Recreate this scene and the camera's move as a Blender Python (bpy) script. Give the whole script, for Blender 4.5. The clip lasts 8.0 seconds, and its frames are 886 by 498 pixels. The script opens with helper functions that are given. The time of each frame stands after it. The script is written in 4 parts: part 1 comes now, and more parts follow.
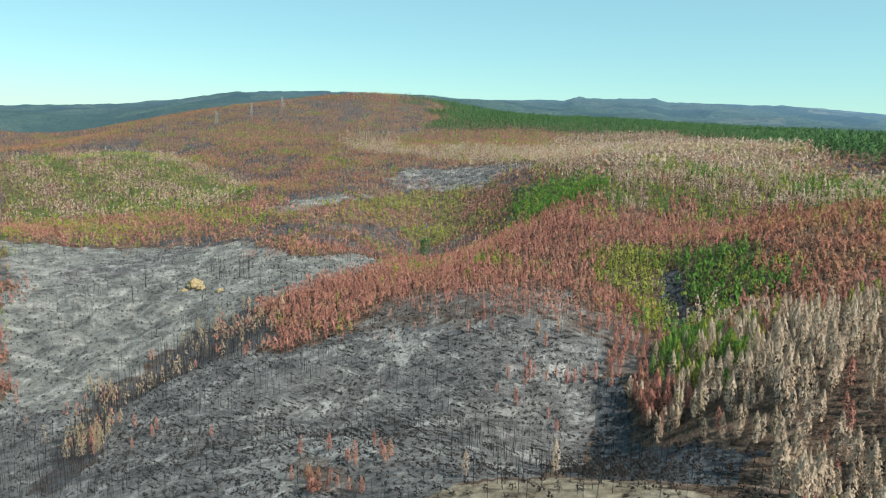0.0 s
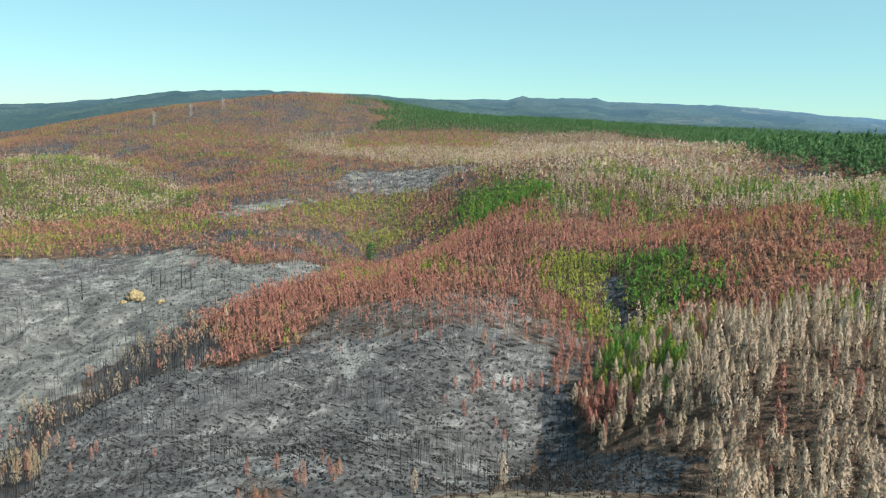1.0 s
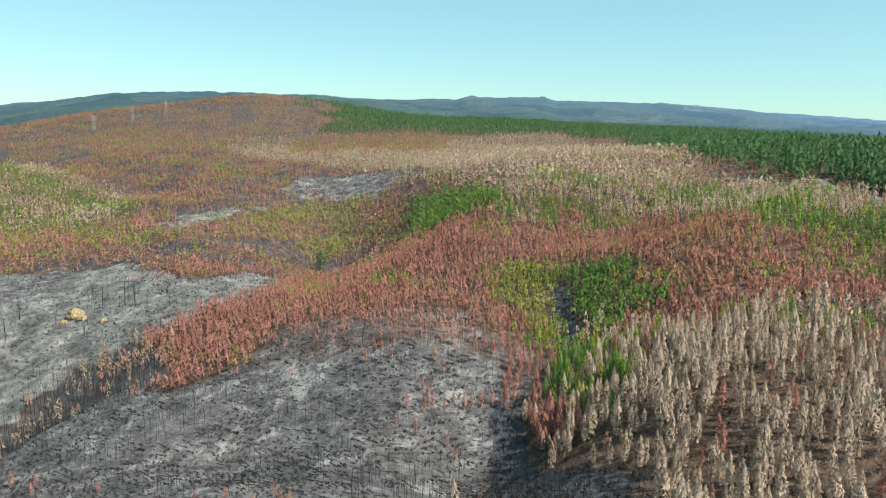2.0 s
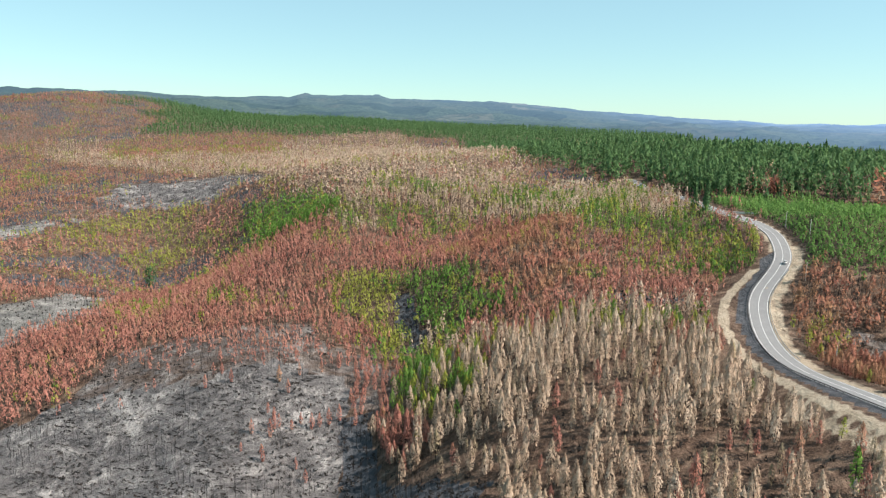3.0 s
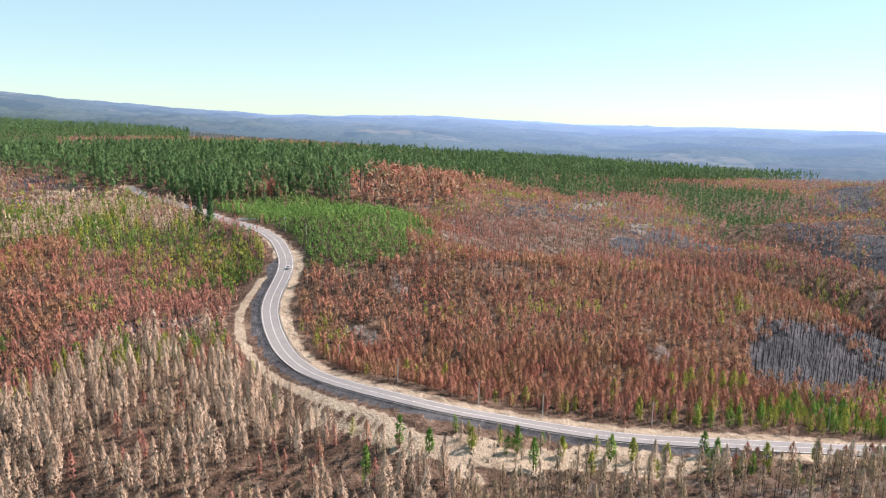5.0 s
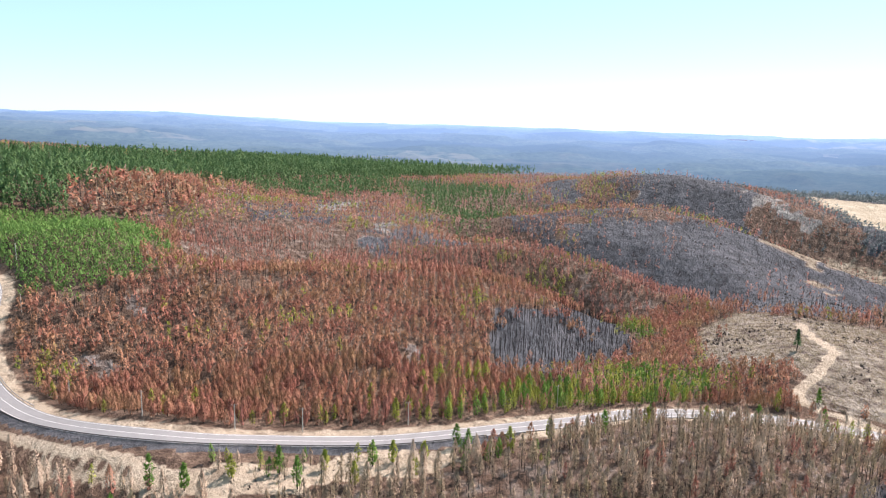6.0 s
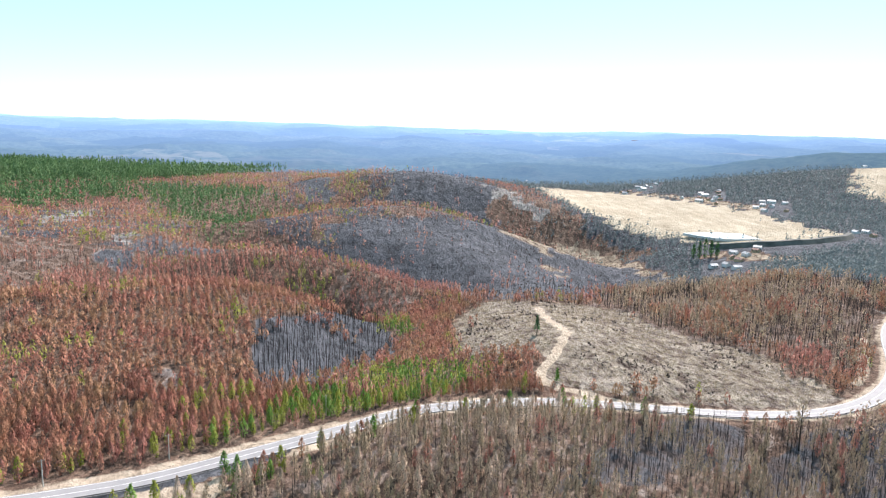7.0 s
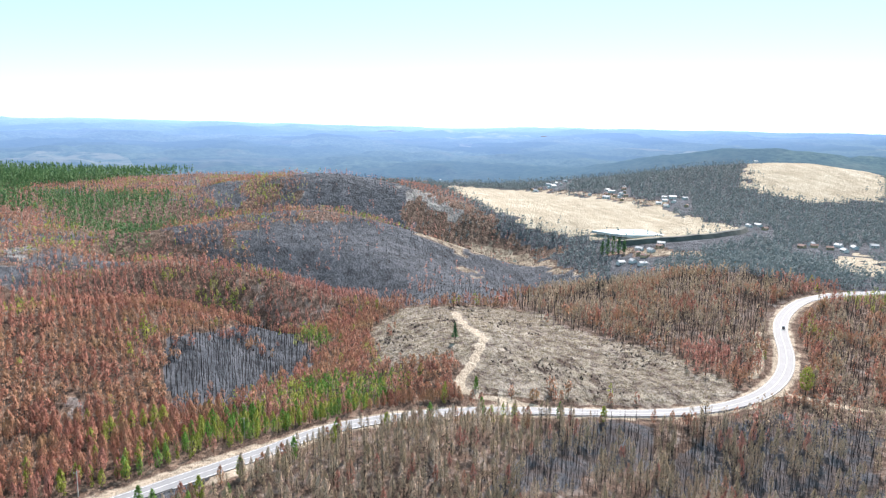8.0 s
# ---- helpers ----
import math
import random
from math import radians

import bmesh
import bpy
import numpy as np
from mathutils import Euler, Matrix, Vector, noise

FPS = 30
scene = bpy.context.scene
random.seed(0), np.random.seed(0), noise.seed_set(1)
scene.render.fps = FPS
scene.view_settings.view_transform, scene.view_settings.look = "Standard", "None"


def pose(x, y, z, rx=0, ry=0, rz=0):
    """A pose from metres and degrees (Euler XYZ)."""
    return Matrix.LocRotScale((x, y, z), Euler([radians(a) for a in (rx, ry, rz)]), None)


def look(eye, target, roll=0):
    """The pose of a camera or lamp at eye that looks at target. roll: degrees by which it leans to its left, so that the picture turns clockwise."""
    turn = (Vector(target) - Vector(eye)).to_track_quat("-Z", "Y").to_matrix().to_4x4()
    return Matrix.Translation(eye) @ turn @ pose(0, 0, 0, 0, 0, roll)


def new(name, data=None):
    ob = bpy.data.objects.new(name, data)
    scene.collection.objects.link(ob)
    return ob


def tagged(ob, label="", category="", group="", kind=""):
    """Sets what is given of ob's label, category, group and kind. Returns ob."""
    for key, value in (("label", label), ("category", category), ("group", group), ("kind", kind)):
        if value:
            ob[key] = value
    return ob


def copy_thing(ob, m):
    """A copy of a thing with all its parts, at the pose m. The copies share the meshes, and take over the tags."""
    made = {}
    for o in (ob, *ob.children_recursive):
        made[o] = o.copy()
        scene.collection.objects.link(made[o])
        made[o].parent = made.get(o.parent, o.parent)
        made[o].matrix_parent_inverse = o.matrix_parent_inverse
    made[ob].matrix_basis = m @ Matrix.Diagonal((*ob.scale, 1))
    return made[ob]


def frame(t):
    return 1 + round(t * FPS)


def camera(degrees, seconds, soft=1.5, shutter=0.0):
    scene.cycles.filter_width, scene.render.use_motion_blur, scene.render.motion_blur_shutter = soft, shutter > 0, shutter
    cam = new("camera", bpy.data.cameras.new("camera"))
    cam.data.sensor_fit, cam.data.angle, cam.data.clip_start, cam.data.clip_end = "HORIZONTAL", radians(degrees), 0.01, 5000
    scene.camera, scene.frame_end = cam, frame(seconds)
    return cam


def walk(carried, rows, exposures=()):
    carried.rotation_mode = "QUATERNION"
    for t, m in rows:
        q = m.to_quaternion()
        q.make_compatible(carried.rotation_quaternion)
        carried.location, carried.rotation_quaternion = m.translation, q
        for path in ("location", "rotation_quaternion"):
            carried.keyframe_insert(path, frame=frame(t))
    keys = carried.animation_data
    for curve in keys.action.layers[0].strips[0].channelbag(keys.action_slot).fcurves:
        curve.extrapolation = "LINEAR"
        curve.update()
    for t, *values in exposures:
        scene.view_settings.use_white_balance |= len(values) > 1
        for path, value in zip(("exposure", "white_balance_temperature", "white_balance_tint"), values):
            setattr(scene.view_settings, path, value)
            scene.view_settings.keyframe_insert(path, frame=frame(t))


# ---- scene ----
cam = camera(63.61, 8.0, soft=1.2)
PATH = [
    (0, (0.00, 0.00, 130.00), (0.00, 98.52, 112.84), 1.84),
    (0.5, (0.18, -0.14, 132.63), (3.98, 98.31, 115.51), 1.82),
    (1, (0.09, -0.21, 135.96), (7.55, 98.03, 118.82), 1.72),
    (1.2, (0.31, -0.06, 137.59), (9.07, 98.07, 120.44), 1.65),
    (2.3, (2.13, 1.03, 147.27), (20.99, 97.71, 129.99), 1.11),
    (2.5, (1.83, 1.00, 148.76), (25.30, 96.66, 131.49), 1.14),
    (3, (1.60, 0.73, 153.41), (37.04, 92.63, 136.12), 1.02),
    (3.5, (1.86, 0.95, 158.18), (50.02, 86.84, 140.77), 0.87),
    (4, (1.97, 1.28, 162.36), (62.67, 78.79, 144.83), 0.76),
    (4.2, (1.72, 1.37, 164.55), (67.87, 74.25, 146.85), 0.78),
    (5.3, (5.25, 4.66, 169.67), (94.83, 45.49, 152.11), 1.31),
    (5.5, (4.99, 5.25, 170.63), (97.10, 40.02, 153.14), 1.38),
    (6, (4.86, 5.49, 174.24), (101.83, 22.58, 156.82), 1.43),
    (6.5, (5.02, 6.09, 177.87), (103.49, 6.11, 160.41), 1.44),
    (7, (4.86, 6.87, 181.28), (101.94, -9.66, 163.86), 1.45),
    (7.5, (4.82, 7.45, 185.27), (99.66, -18.95, 167.74), 1.36),
    (8, (4.77, 7.58, 189.75), (99.10, -20.44, 171.97), 1.12),
]
EXPOSURE = [(0, 0.82, 6250, 4), (2.5, 0.94, 6500, 11), (4, 1.05, 7000, 24), (5.5, 1.14, 6900, 29), (6.5, 1.34, 6500, 24), (8, 1.4, 6250, 20)]
walk(cam, [(t, look(eye, target, roll)) for t, eye, target, roll in PATH], EXPOSURE)

# ---------------------------------------------------------------- light
SUN_AZ, SUN_EL = 125.0, 46.0
world = bpy.data.worlds.new("sky")
scene.world = world
world.use_nodes = True
wn = world.node_tree.nodes
sky = wn.new("ShaderNodeTexSky")
sky.sky_type = "NISHITA"
sky.sun_disc = False
sky.sun_elevation, sky.sun_rotation = radians(SUN_EL), radians(SUN_AZ)
sky.altitude, sky.air_density, sky.dust_density, sky.ozone_density = 400, 1.0, 0.2, 1.5
wn["Background"].inputs[1].default_value = 0.08
tint = wn.new("ShaderNodeMix")
tint.data_type, tint.blend_type = "RGBA", "MULTIPLY"
tint.inputs[0].default_value, tint.inputs[7].default_value = 1.0, (0.75, 1.0, 0.98, 1)
world.node_tree.links.new(sky.outputs[0], tint.inputs[6])
veil = wn.new("ShaderNodeMix")
veil.data_type = "RGBA"
veil.inputs[0].default_value, veil.inputs[7].default_value = 0.42, (3.3, 5.6, 5.7, 1)
world.node_tree.links.new(tint.outputs[2], veil.inputs[6])
world.node_tree.links.new(veil.outputs[2], wn["Background"].inputs[0])
sun = new("sun", bpy.data.lights.new("sun", "SUN"))
sun.data.energy, sun.data.angle, sun.data.color = 4.3, radians(0.6), (1.0, 0.93, 0.82)
to_sun = Vector((math.sin(radians(SUN_AZ)) * math.cos(radians(SUN_EL)), math.cos(radians(SUN_AZ)) * math.cos(radians(SUN_EL)), math.sin(radians(SUN_EL))))
sun.matrix_world = look(to_sun * 400 + Vector((0, 0, 200)), (0, 0, 200))


# ---------------------------------------------------------------- materials
class Mat:
    """A small builder for node materials."""

    def __init__(self, name, rough=0.9, spec=0.2):
        self.m = bpy.data.materials.new(name)
        self.m.use_nodes = True
        self.t = self.m.node_tree
        self.b = self.t.nodes["Principled BSDF"]
        self.b.inputs["Roughness"].default_value = rough
        self.b.inputs["Specular IOR Level"].default_value = spec
        self.pos = self.node("ShaderNodeNewGeometry").outputs["Position"]

    def node(self, kind, **values):
        n = self.t.nodes.new(kind)
        for k, v in values.items():
            n.inputs[k].default_value = v
        return n

    def link(self, a, b):
        self.t.links.new(a, b)

    def noise(self, scale, detail=4.0, rough=0.6, vec=None, warp=0.0):
        n = self.node("ShaderNodeTexNoise", Scale=scale, Detail=detail, Roughness=rough, Distortion=warp)
        self.link(vec or self.pos, n.inputs["Vector"])
        return n.outputs["Fac"]

    def ramp(self, fac, stops):
        r = self.node("ShaderNodeValToRGB")
        e = r.color_ramp.elements
        while len(e) < len(stops):
            e.new(0.5)
        for el, (p, c) in zip(e, stops):
            el.position, el.color = p, (*c, 1) if len(c) == 3 else c
        self.link(fac, r.inputs[0])
        return r.outputs[0]

    def mix(self, fac, a, b, kind="MIX"):
        n = self.node("ShaderNodeMix")
        n.data_type, n.blend_type = "RGBA", kind
        for sock, v in ((n.inputs[0], fac), (n.inputs[6], a), (n.inputs[7], b)):
            if isinstance(v, (int, float)):
                sock.default_value = v
            elif isinstance(v, tuple):
                sock.default_value = (*v, 1)
            else:
                self.link(v, sock)
        return n.outputs[2]

    def math(self, op, a, b=0.0):
        n = self.node("ShaderNodeMath")
        n.operation = op
        for sock, v in zip(n.inputs, (a, b)):
            if isinstance(v, (int, float)):
                sock.default_value = v
            else:
                self.link(v, sock)
        return n.outputs[0]

    def stretch(self, sx, sy, sz, rz=0.0):
        n = self.node("ShaderNodeMapping")
        n.inputs["Scale"].default_value = (sx, sy, sz)
        n.inputs["Rotation"].default_value = (0, 0, radians(rz))
        self.link(self.pos, n.inputs["Vector"])
        return n.outputs[0]

    def attr(self, name):
        n = self.node("ShaderNodeAttribute")
        n.attribute_name = name
        return n

    def base(self, c):
        if isinstance(c, tuple):
            self.b.inputs["Base Color"].default_value = (*c, 1)
        else:
            self.link(c, self.b.inputs["Base Color"])
        return self

    def bump(self, height, strength=0.5, dist=0.3):
        n = self.node("ShaderNodeBump", Strength=strength, Distance=dist)
        self.link(height, n.inputs["Height"])
        self.link(n.outputs[0], self.b.inputs["Normal"])
        return self


def foliage(name, dark, mid, light, odd=None, odd_at=0.68):
    """Needles or leaves: each tree and each tuft differs a little."""
    f = Mat(name, 0.75, 0.15)
    tree = f.noise(0.22, 2.0, 0.5)
    leaf = f.node("ShaderNodeNewGeometry").outputs["Random Per Island"]
    obj = f.node("ShaderNodeObjectInfo").outputs["Random"]
    v = f.math("ADD", f.math("MULTIPLY", tree, 0.62), f.math("ADD", f.math("MULTIPLY", leaf, 0.1), f.math("MULTIPLY", obj, 0.1)))
    v = f.math("ADD", v, f.math("MULTIPLY", f.noise(0.024, 3.0, 0.55), 0.24))
    c = f.ramp(v, [(0.30, dark), (0.52, mid), (0.80, light)])
    if odd:
        c = f.mix(f.ramp(f.noise(0.055, 4.0, 0.65), [(odd_at - 0.22, (0, 0, 0)), (odd_at + 0.06, (0.85, 0.85, 0.85))]), c, odd)
    f.base(c)
    turn = f.node("ShaderNodeVectorTransform")
    turn.vector_type, turn.convert_from, turn.convert_to = "NORMAL", "OBJECT", "WORLD"
    f.link(f.attr("soft").outputs["Vector"], turn.inputs[0])
    unit = f.node("ShaderNodeVectorMath")
    unit.operation = "NORMALIZE"
    lean, both_ways = f.node("ShaderNodeVectorMath"), f.node("ShaderNodeVectorMath")
    lean.operation, both_ways.operation = "SCALE", "ADD"
    lean.inputs["Scale"].default_value = 1.2
    f.link(turn.outputs[0], lean.inputs[0])
    f.link(lean.outputs[0], both_ways.inputs[0])
    f.link(f.node("ShaderNodeNewGeometry").outputs["Normal"], both_ways.inputs[1])
    f.link(both_ways.outputs[0], unit.inputs[0])
    f.link(unit.outputs[0], f.b.inputs["Normal"])
    thin = f.node("ShaderNodeBsdfTranslucent")
    both = f.node("ShaderNodeMixShader", Fac=0.3)
    f.link(c, thin.inputs["Color"])
    f.link(f.b.outputs[0], both.inputs[1])
    f.link(thin.outputs[0], both.inputs[2])
    f.link(both.outputs[0], f.t.nodes["Material Output"].inputs[0])
    return f.m


LEAF = {
    "pale": foliage("scorched_pale_needles", (0.20, 0.135, 0.10), (0.46, 0.348, 0.255), (0.66, 0.545, 0.44), (0.36, 0.24, 0.16), 0.74),
    "red": foliage("scorched_rust_needles", (0.15, 0.056, 0.043), (0.375, 0.16, 0.124), (0.53, 0.28, 0.215), (0.33, 0.235, 0.12), 0.74),
    "bushy": foliage("dried_red_brown_needles", (0.13, 0.05, 0.036), (0.40, 0.168, 0.12), (0.53, 0.27, 0.19), (0.33, 0.225, 0.11), 0.64),
    "olive": foliage("yellowing_green_needles", (0.12, 0.14, 0.02), (0.255, 0.285, 0.045), (0.39, 0.39, 0.10)),
    "green": foliage("fresh_green_needles", (0.045, 0.10, 0.02), (0.115, 0.23, 0.04), (0.215, 0.34, 0.075)),
    "young": foliage("young_plantation_needles", (0.05, 0.12, 0.03), (0.11, 0.235, 0.055), (0.20, 0.33, 0.09)),
    "pine": foliage("mature_pine_needles", (0.025, 0.065, 0.03), (0.065, 0.14, 0.053), (0.135, 0.23, 0.085)),
    "brown": foliage("scorched_brown_needles", (0.15, 0.104, 0.074), (0.315, 0.238, 0.165), (0.48, 0.38, 0.27), (0.29, 0.235, 0.13), 0.68),
    # haze is put into this leaf colour, making it paler and bluer
    "woods": foliage("hazed_valley_leaves", (0.09, 0.125, 0.13), (0.13, 0.17, 0.175), (0.165, 0.205, 0.205)),
    "scrub": foliage("charred_scrub", (0.012, 0.012, 0.012), (0.03, 0.027, 0.025), (0.10, 0.06, 0.045)),
    "debris": foliage("dry_branches", (0.08, 0.066, 0.045), (0.22, 0.18, 0.115), (0.40, 0.335, 0.225)),
}
m = Mat("charred_bark", 0.85, 0.2)
m.base(m.ramp(m.noise(1.4, 3), [(0.3, (0.018, 0.016, 0.015)), (0.6, (0.05, 0.042, 0.036)), (0.8, (0.14, 0.11, 0.085))]))
BARK = m.m
m = Mat("charred_sticks", 0.85, 0.2)
m.base(m.ramp(m.noise(0.7, 3), [(0.3, (0.012, 0.012, 0.013)), (0.6, (0.035, 0.032, 0.032)), (0.8, (0.11, 0.095, 0.09))]))
STICK = m.m

# ground: soil and litter, ash, sand, dry grass, by the kind of cover
g = Mat("burnt_ground", 0.95, 0.1)
cover = g.attr("cover")
sep = g.node("ShaderNodeSeparateColor")
g.link(cover.outputs["Color"], sep.inputs[0])
tone = g.attr("tone").outputs["Fac"]
big, mid, fine = g.noise(0.02, 5, 0.6), g.noise(0.14, 5, 0.65, warp=0.6), g.noise(0.9, 4, 0.65)
soil = g.mix(0.5, g.ramp(mid, [(0.34, (0.026, 0.018, 0.014)), (0.5, (0.115, 0.076, 0.056)), (0.66, (0.32, 0.23, 0.17))]), g.ramp(fine, [(0.35, (0.03, 0.022, 0.018)), (0.6, (0.15, 0.10, 0.075)), (0.75, (0.30, 0.22, 0.16))]))
furrow = g.noise(1.0, 3, 0.6, g.stretch(0.16, 0.55, 0.3, 12), 0.8)
rough = g.noise(0.075, 8, 0.72, warp=0.4)
ashc = g.mix(0.33, g.ramp(rough, [(0.33, (0.03, 0.029, 0.03)), (0.46, (0.115, 0.108, 0.108)), (0.56, (0.195, 0.183, 0.18)), (0.65, (0.44, 0.42, 0.40))]), g.ramp(furrow, [(0.36, (0.012, 0.012, 0.014)), (0.5, (0.085, 0.084, 0.087)), (0.72, (0.25, 0.245, 0.245))]))
pale_ash = g.mix(0.25, g.ramp(rough, [(0.36, (0.06, 0.06, 0.06)), (0.46, (0.145, 0.139, 0.131)), (0.56, (0.228, 0.22, 0.203)), (0.66, (0.41, 0.395, 0.35))]), g.ramp(furrow, [(0.3, (0.03, 0.03, 0.03)), (0.6, (0.2, 0.2, 0.195))]))
ashc = g.mix(tone, ashc, pale_ash)
drift = g.math("ADD", g.math("MULTIPLY", g.noise(0.03, 6, 0.7, warp=0.7), 0.7), g.math("MULTIPLY", fine, 0.3))
ashc = g.mix(g.ramp(drift, [(0.54, (0, 0, 0)), (0.64, (0.65, 0.65, 0.65))]), ashc, (0.44, 0.42, 0.40))
sand = g.mix(0.5, g.ramp(mid, [(0.3, (0.31, 0.255, 0.19)), (0.7, (0.54, 0.47, 0.37))]), g.ramp(fine, [(0.3, (0.17, 0.13, 0.095)), (0.7, (0.43, 0.355, 0.265))]))
grass = g.mix(0.5, g.ramp(big, [(0.35, (0.25, 0.205, 0.14)), (0.65, (0.41, 0.355, 0.265))]), g.ramp(g.noise(0.05, 4, 0.6, g.stretch(0.4, 1.4, 1, 30)), [(0.35, (0.25, 0.215, 0.155)), (0.7, (0.44, 0.40, 0.315))]))


def edged(weight, lo=0.38, hi=0.62):
    """A weight with a ragged border."""
    v = g.math("ADD", weight, g.math("MULTIPLY", g.math("SUBTRACT", mid, 0.5), 0.7))
    return g.ramp(v, [(lo, (0, 0, 0)), (hi, (1, 1, 1))])


c = g.mix(edged(sep.outputs[0]), soil, ashc)
# charred ash, its blue-dark tone also holding far slopes' shade and haze
char_and_shade = g.mix(0.5, g.ramp(rough, [(0.36, (0.04, 0.043, 0.049)), (0.5, (0.098, 0.105, 0.118)), (0.68, (0.20, 0.208, 0.225))]), g.ramp(furrow, [(0.36, (0.01, 0.012, 0.015)), (0.7, (0.07, 0.075, 0.085))]))
c = g.mix(edged(cover.outputs["Alpha"]), c, char_and_shade)
c = g.mix(edged(sep.outputs[2]), c, grass)
c = g.mix(edged(sep.outputs[1]), c, sand)
g.base(c).bump(g.math("ADD", g.math("ADD", g.math("MULTIPLY", mid, 2.0), fine), g.math("MULTIPLY", rough, 7.0)), 0.8, 0.8)
GROUND = g.m

m = Mat("worn_asphalt", 0.7, 0.3)
m.base(m.mix(0.5, m.ramp(m.noise(0.25, 4), [(0.3, (0.16, 0.16, 0.165)), (0.7, (0.23, 0.23, 0.232))]), m.ramp(m.noise(3.0, 3), [(0.3, (0.14, 0.14, 0.145)), (0.7, (0.25, 0.25, 0.25))])))
ASPHALT = m.m
m = Mat("road_paint", 0.6, 0.4)
m.base(m.ramp(m.noise(1.5, 4), [(0.3, (0.45, 0.45, 0.43)), (0.6, (0.8, 0.8, 0.78))]))
PAINT = m.m
# the distance: plantations, clearings and hills, with blue haze painted on as emission
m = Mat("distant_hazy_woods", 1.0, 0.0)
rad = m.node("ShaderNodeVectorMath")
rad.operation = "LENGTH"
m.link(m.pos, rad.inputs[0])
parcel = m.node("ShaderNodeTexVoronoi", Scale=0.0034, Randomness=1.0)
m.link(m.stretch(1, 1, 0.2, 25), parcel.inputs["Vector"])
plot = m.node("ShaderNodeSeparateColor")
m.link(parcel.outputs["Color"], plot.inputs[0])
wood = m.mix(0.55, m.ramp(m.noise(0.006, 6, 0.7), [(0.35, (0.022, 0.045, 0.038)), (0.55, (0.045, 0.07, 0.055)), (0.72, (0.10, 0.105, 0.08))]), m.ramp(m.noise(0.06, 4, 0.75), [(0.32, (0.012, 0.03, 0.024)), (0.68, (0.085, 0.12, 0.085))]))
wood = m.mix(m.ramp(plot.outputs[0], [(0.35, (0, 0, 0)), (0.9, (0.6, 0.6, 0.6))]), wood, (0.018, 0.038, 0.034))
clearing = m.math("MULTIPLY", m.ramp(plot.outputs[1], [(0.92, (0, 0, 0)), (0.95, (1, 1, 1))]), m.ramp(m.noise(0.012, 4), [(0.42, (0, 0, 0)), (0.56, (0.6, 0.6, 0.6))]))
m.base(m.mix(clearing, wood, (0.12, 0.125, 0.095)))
# blue glow imitates haze, stronger farther out and towards the sun
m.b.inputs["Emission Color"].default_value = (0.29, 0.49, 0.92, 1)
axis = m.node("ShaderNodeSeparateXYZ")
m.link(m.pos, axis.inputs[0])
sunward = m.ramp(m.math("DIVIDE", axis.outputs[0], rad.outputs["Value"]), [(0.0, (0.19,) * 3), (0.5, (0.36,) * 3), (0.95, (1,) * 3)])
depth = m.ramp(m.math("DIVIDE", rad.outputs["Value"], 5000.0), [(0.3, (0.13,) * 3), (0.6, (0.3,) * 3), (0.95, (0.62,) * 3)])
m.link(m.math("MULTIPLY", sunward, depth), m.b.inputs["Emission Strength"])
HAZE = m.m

# ---------------------------------------------------------------- the lie of the land
BASE = 53.8
HILLS_A = [
    (-253, 332, 160, 302, 0.08, -81.5),
    (403, 618, 238, 308, 0.56, 76.4),
    (-129, 2230, 531, 1046, 1.11, 81.4),
    (59, 254, 33, 43, -0.41, -35.7),
    (1078, -134, 139, 208, -4.79, 45.9),
    (-147, 2763, 468, 194, 1.07, 88.0),
    (412, 271, 74, 58, -0.56, 22.6),
    (-30, 278, 38, 30, -0.16, -26.0),
    (-670, 894, 276, 181, 0.15, -75.5),
    (545, -54, 54, 64, 0.08, -13.9),
    (4, 740, 69, 157, 0.01, -75.2),
    (430, -26, 76, 46, -0.16, -19.6),
    (694, -292, 85, 100, 1.35, -45.6),
    (571, 150, 54, 71, 0.40, -21.0),
    (254, -47, 28, 35, 0.22, 9.8),
    (85, 401, 35, 47, 0.54, -14.0),
]
HILLS_B = [
    (-1264, 2214, 204, 549, 0.26, -81.0),
    (376, -124, 46, 45, 0.16, 10.4),
    (212, 152, 22, 38, -0.34, 16.7),
    (191, 486, 61, 47, 0.49, -29.0),
    (94, 175, 24, 34, 0.51, -11.8),
    (222, -178, 33, 28, 0.10, -9.1),
    (1091, 903, 305, 427, 0.46, 41.4),
    (367, 608, 101, 126, -0.03, -40.4),
    (486, 327, 55, 69, 0.62, -28.0),
    (438, 63, 44, 48, -0.07, 8.1),
    (479, -409, 97, 103, -0.44, 15.5),
    (1974, 1988, 634, 548, 0.47, 50.6),
    (273, 328, 54, 39, 0.39, -17.7),
    (244, 189, 51, 44, 0.72, -15.0),
    (1285, -1294, 337, 286, -0.70, 27.9),
    (125, 343, 36, 43, 0.10, -23.0),
    (1250, -1030, 260, 230, 0.00, 52.0),
    (-36, 264, 36, 24, 0.00, 8.0),
]

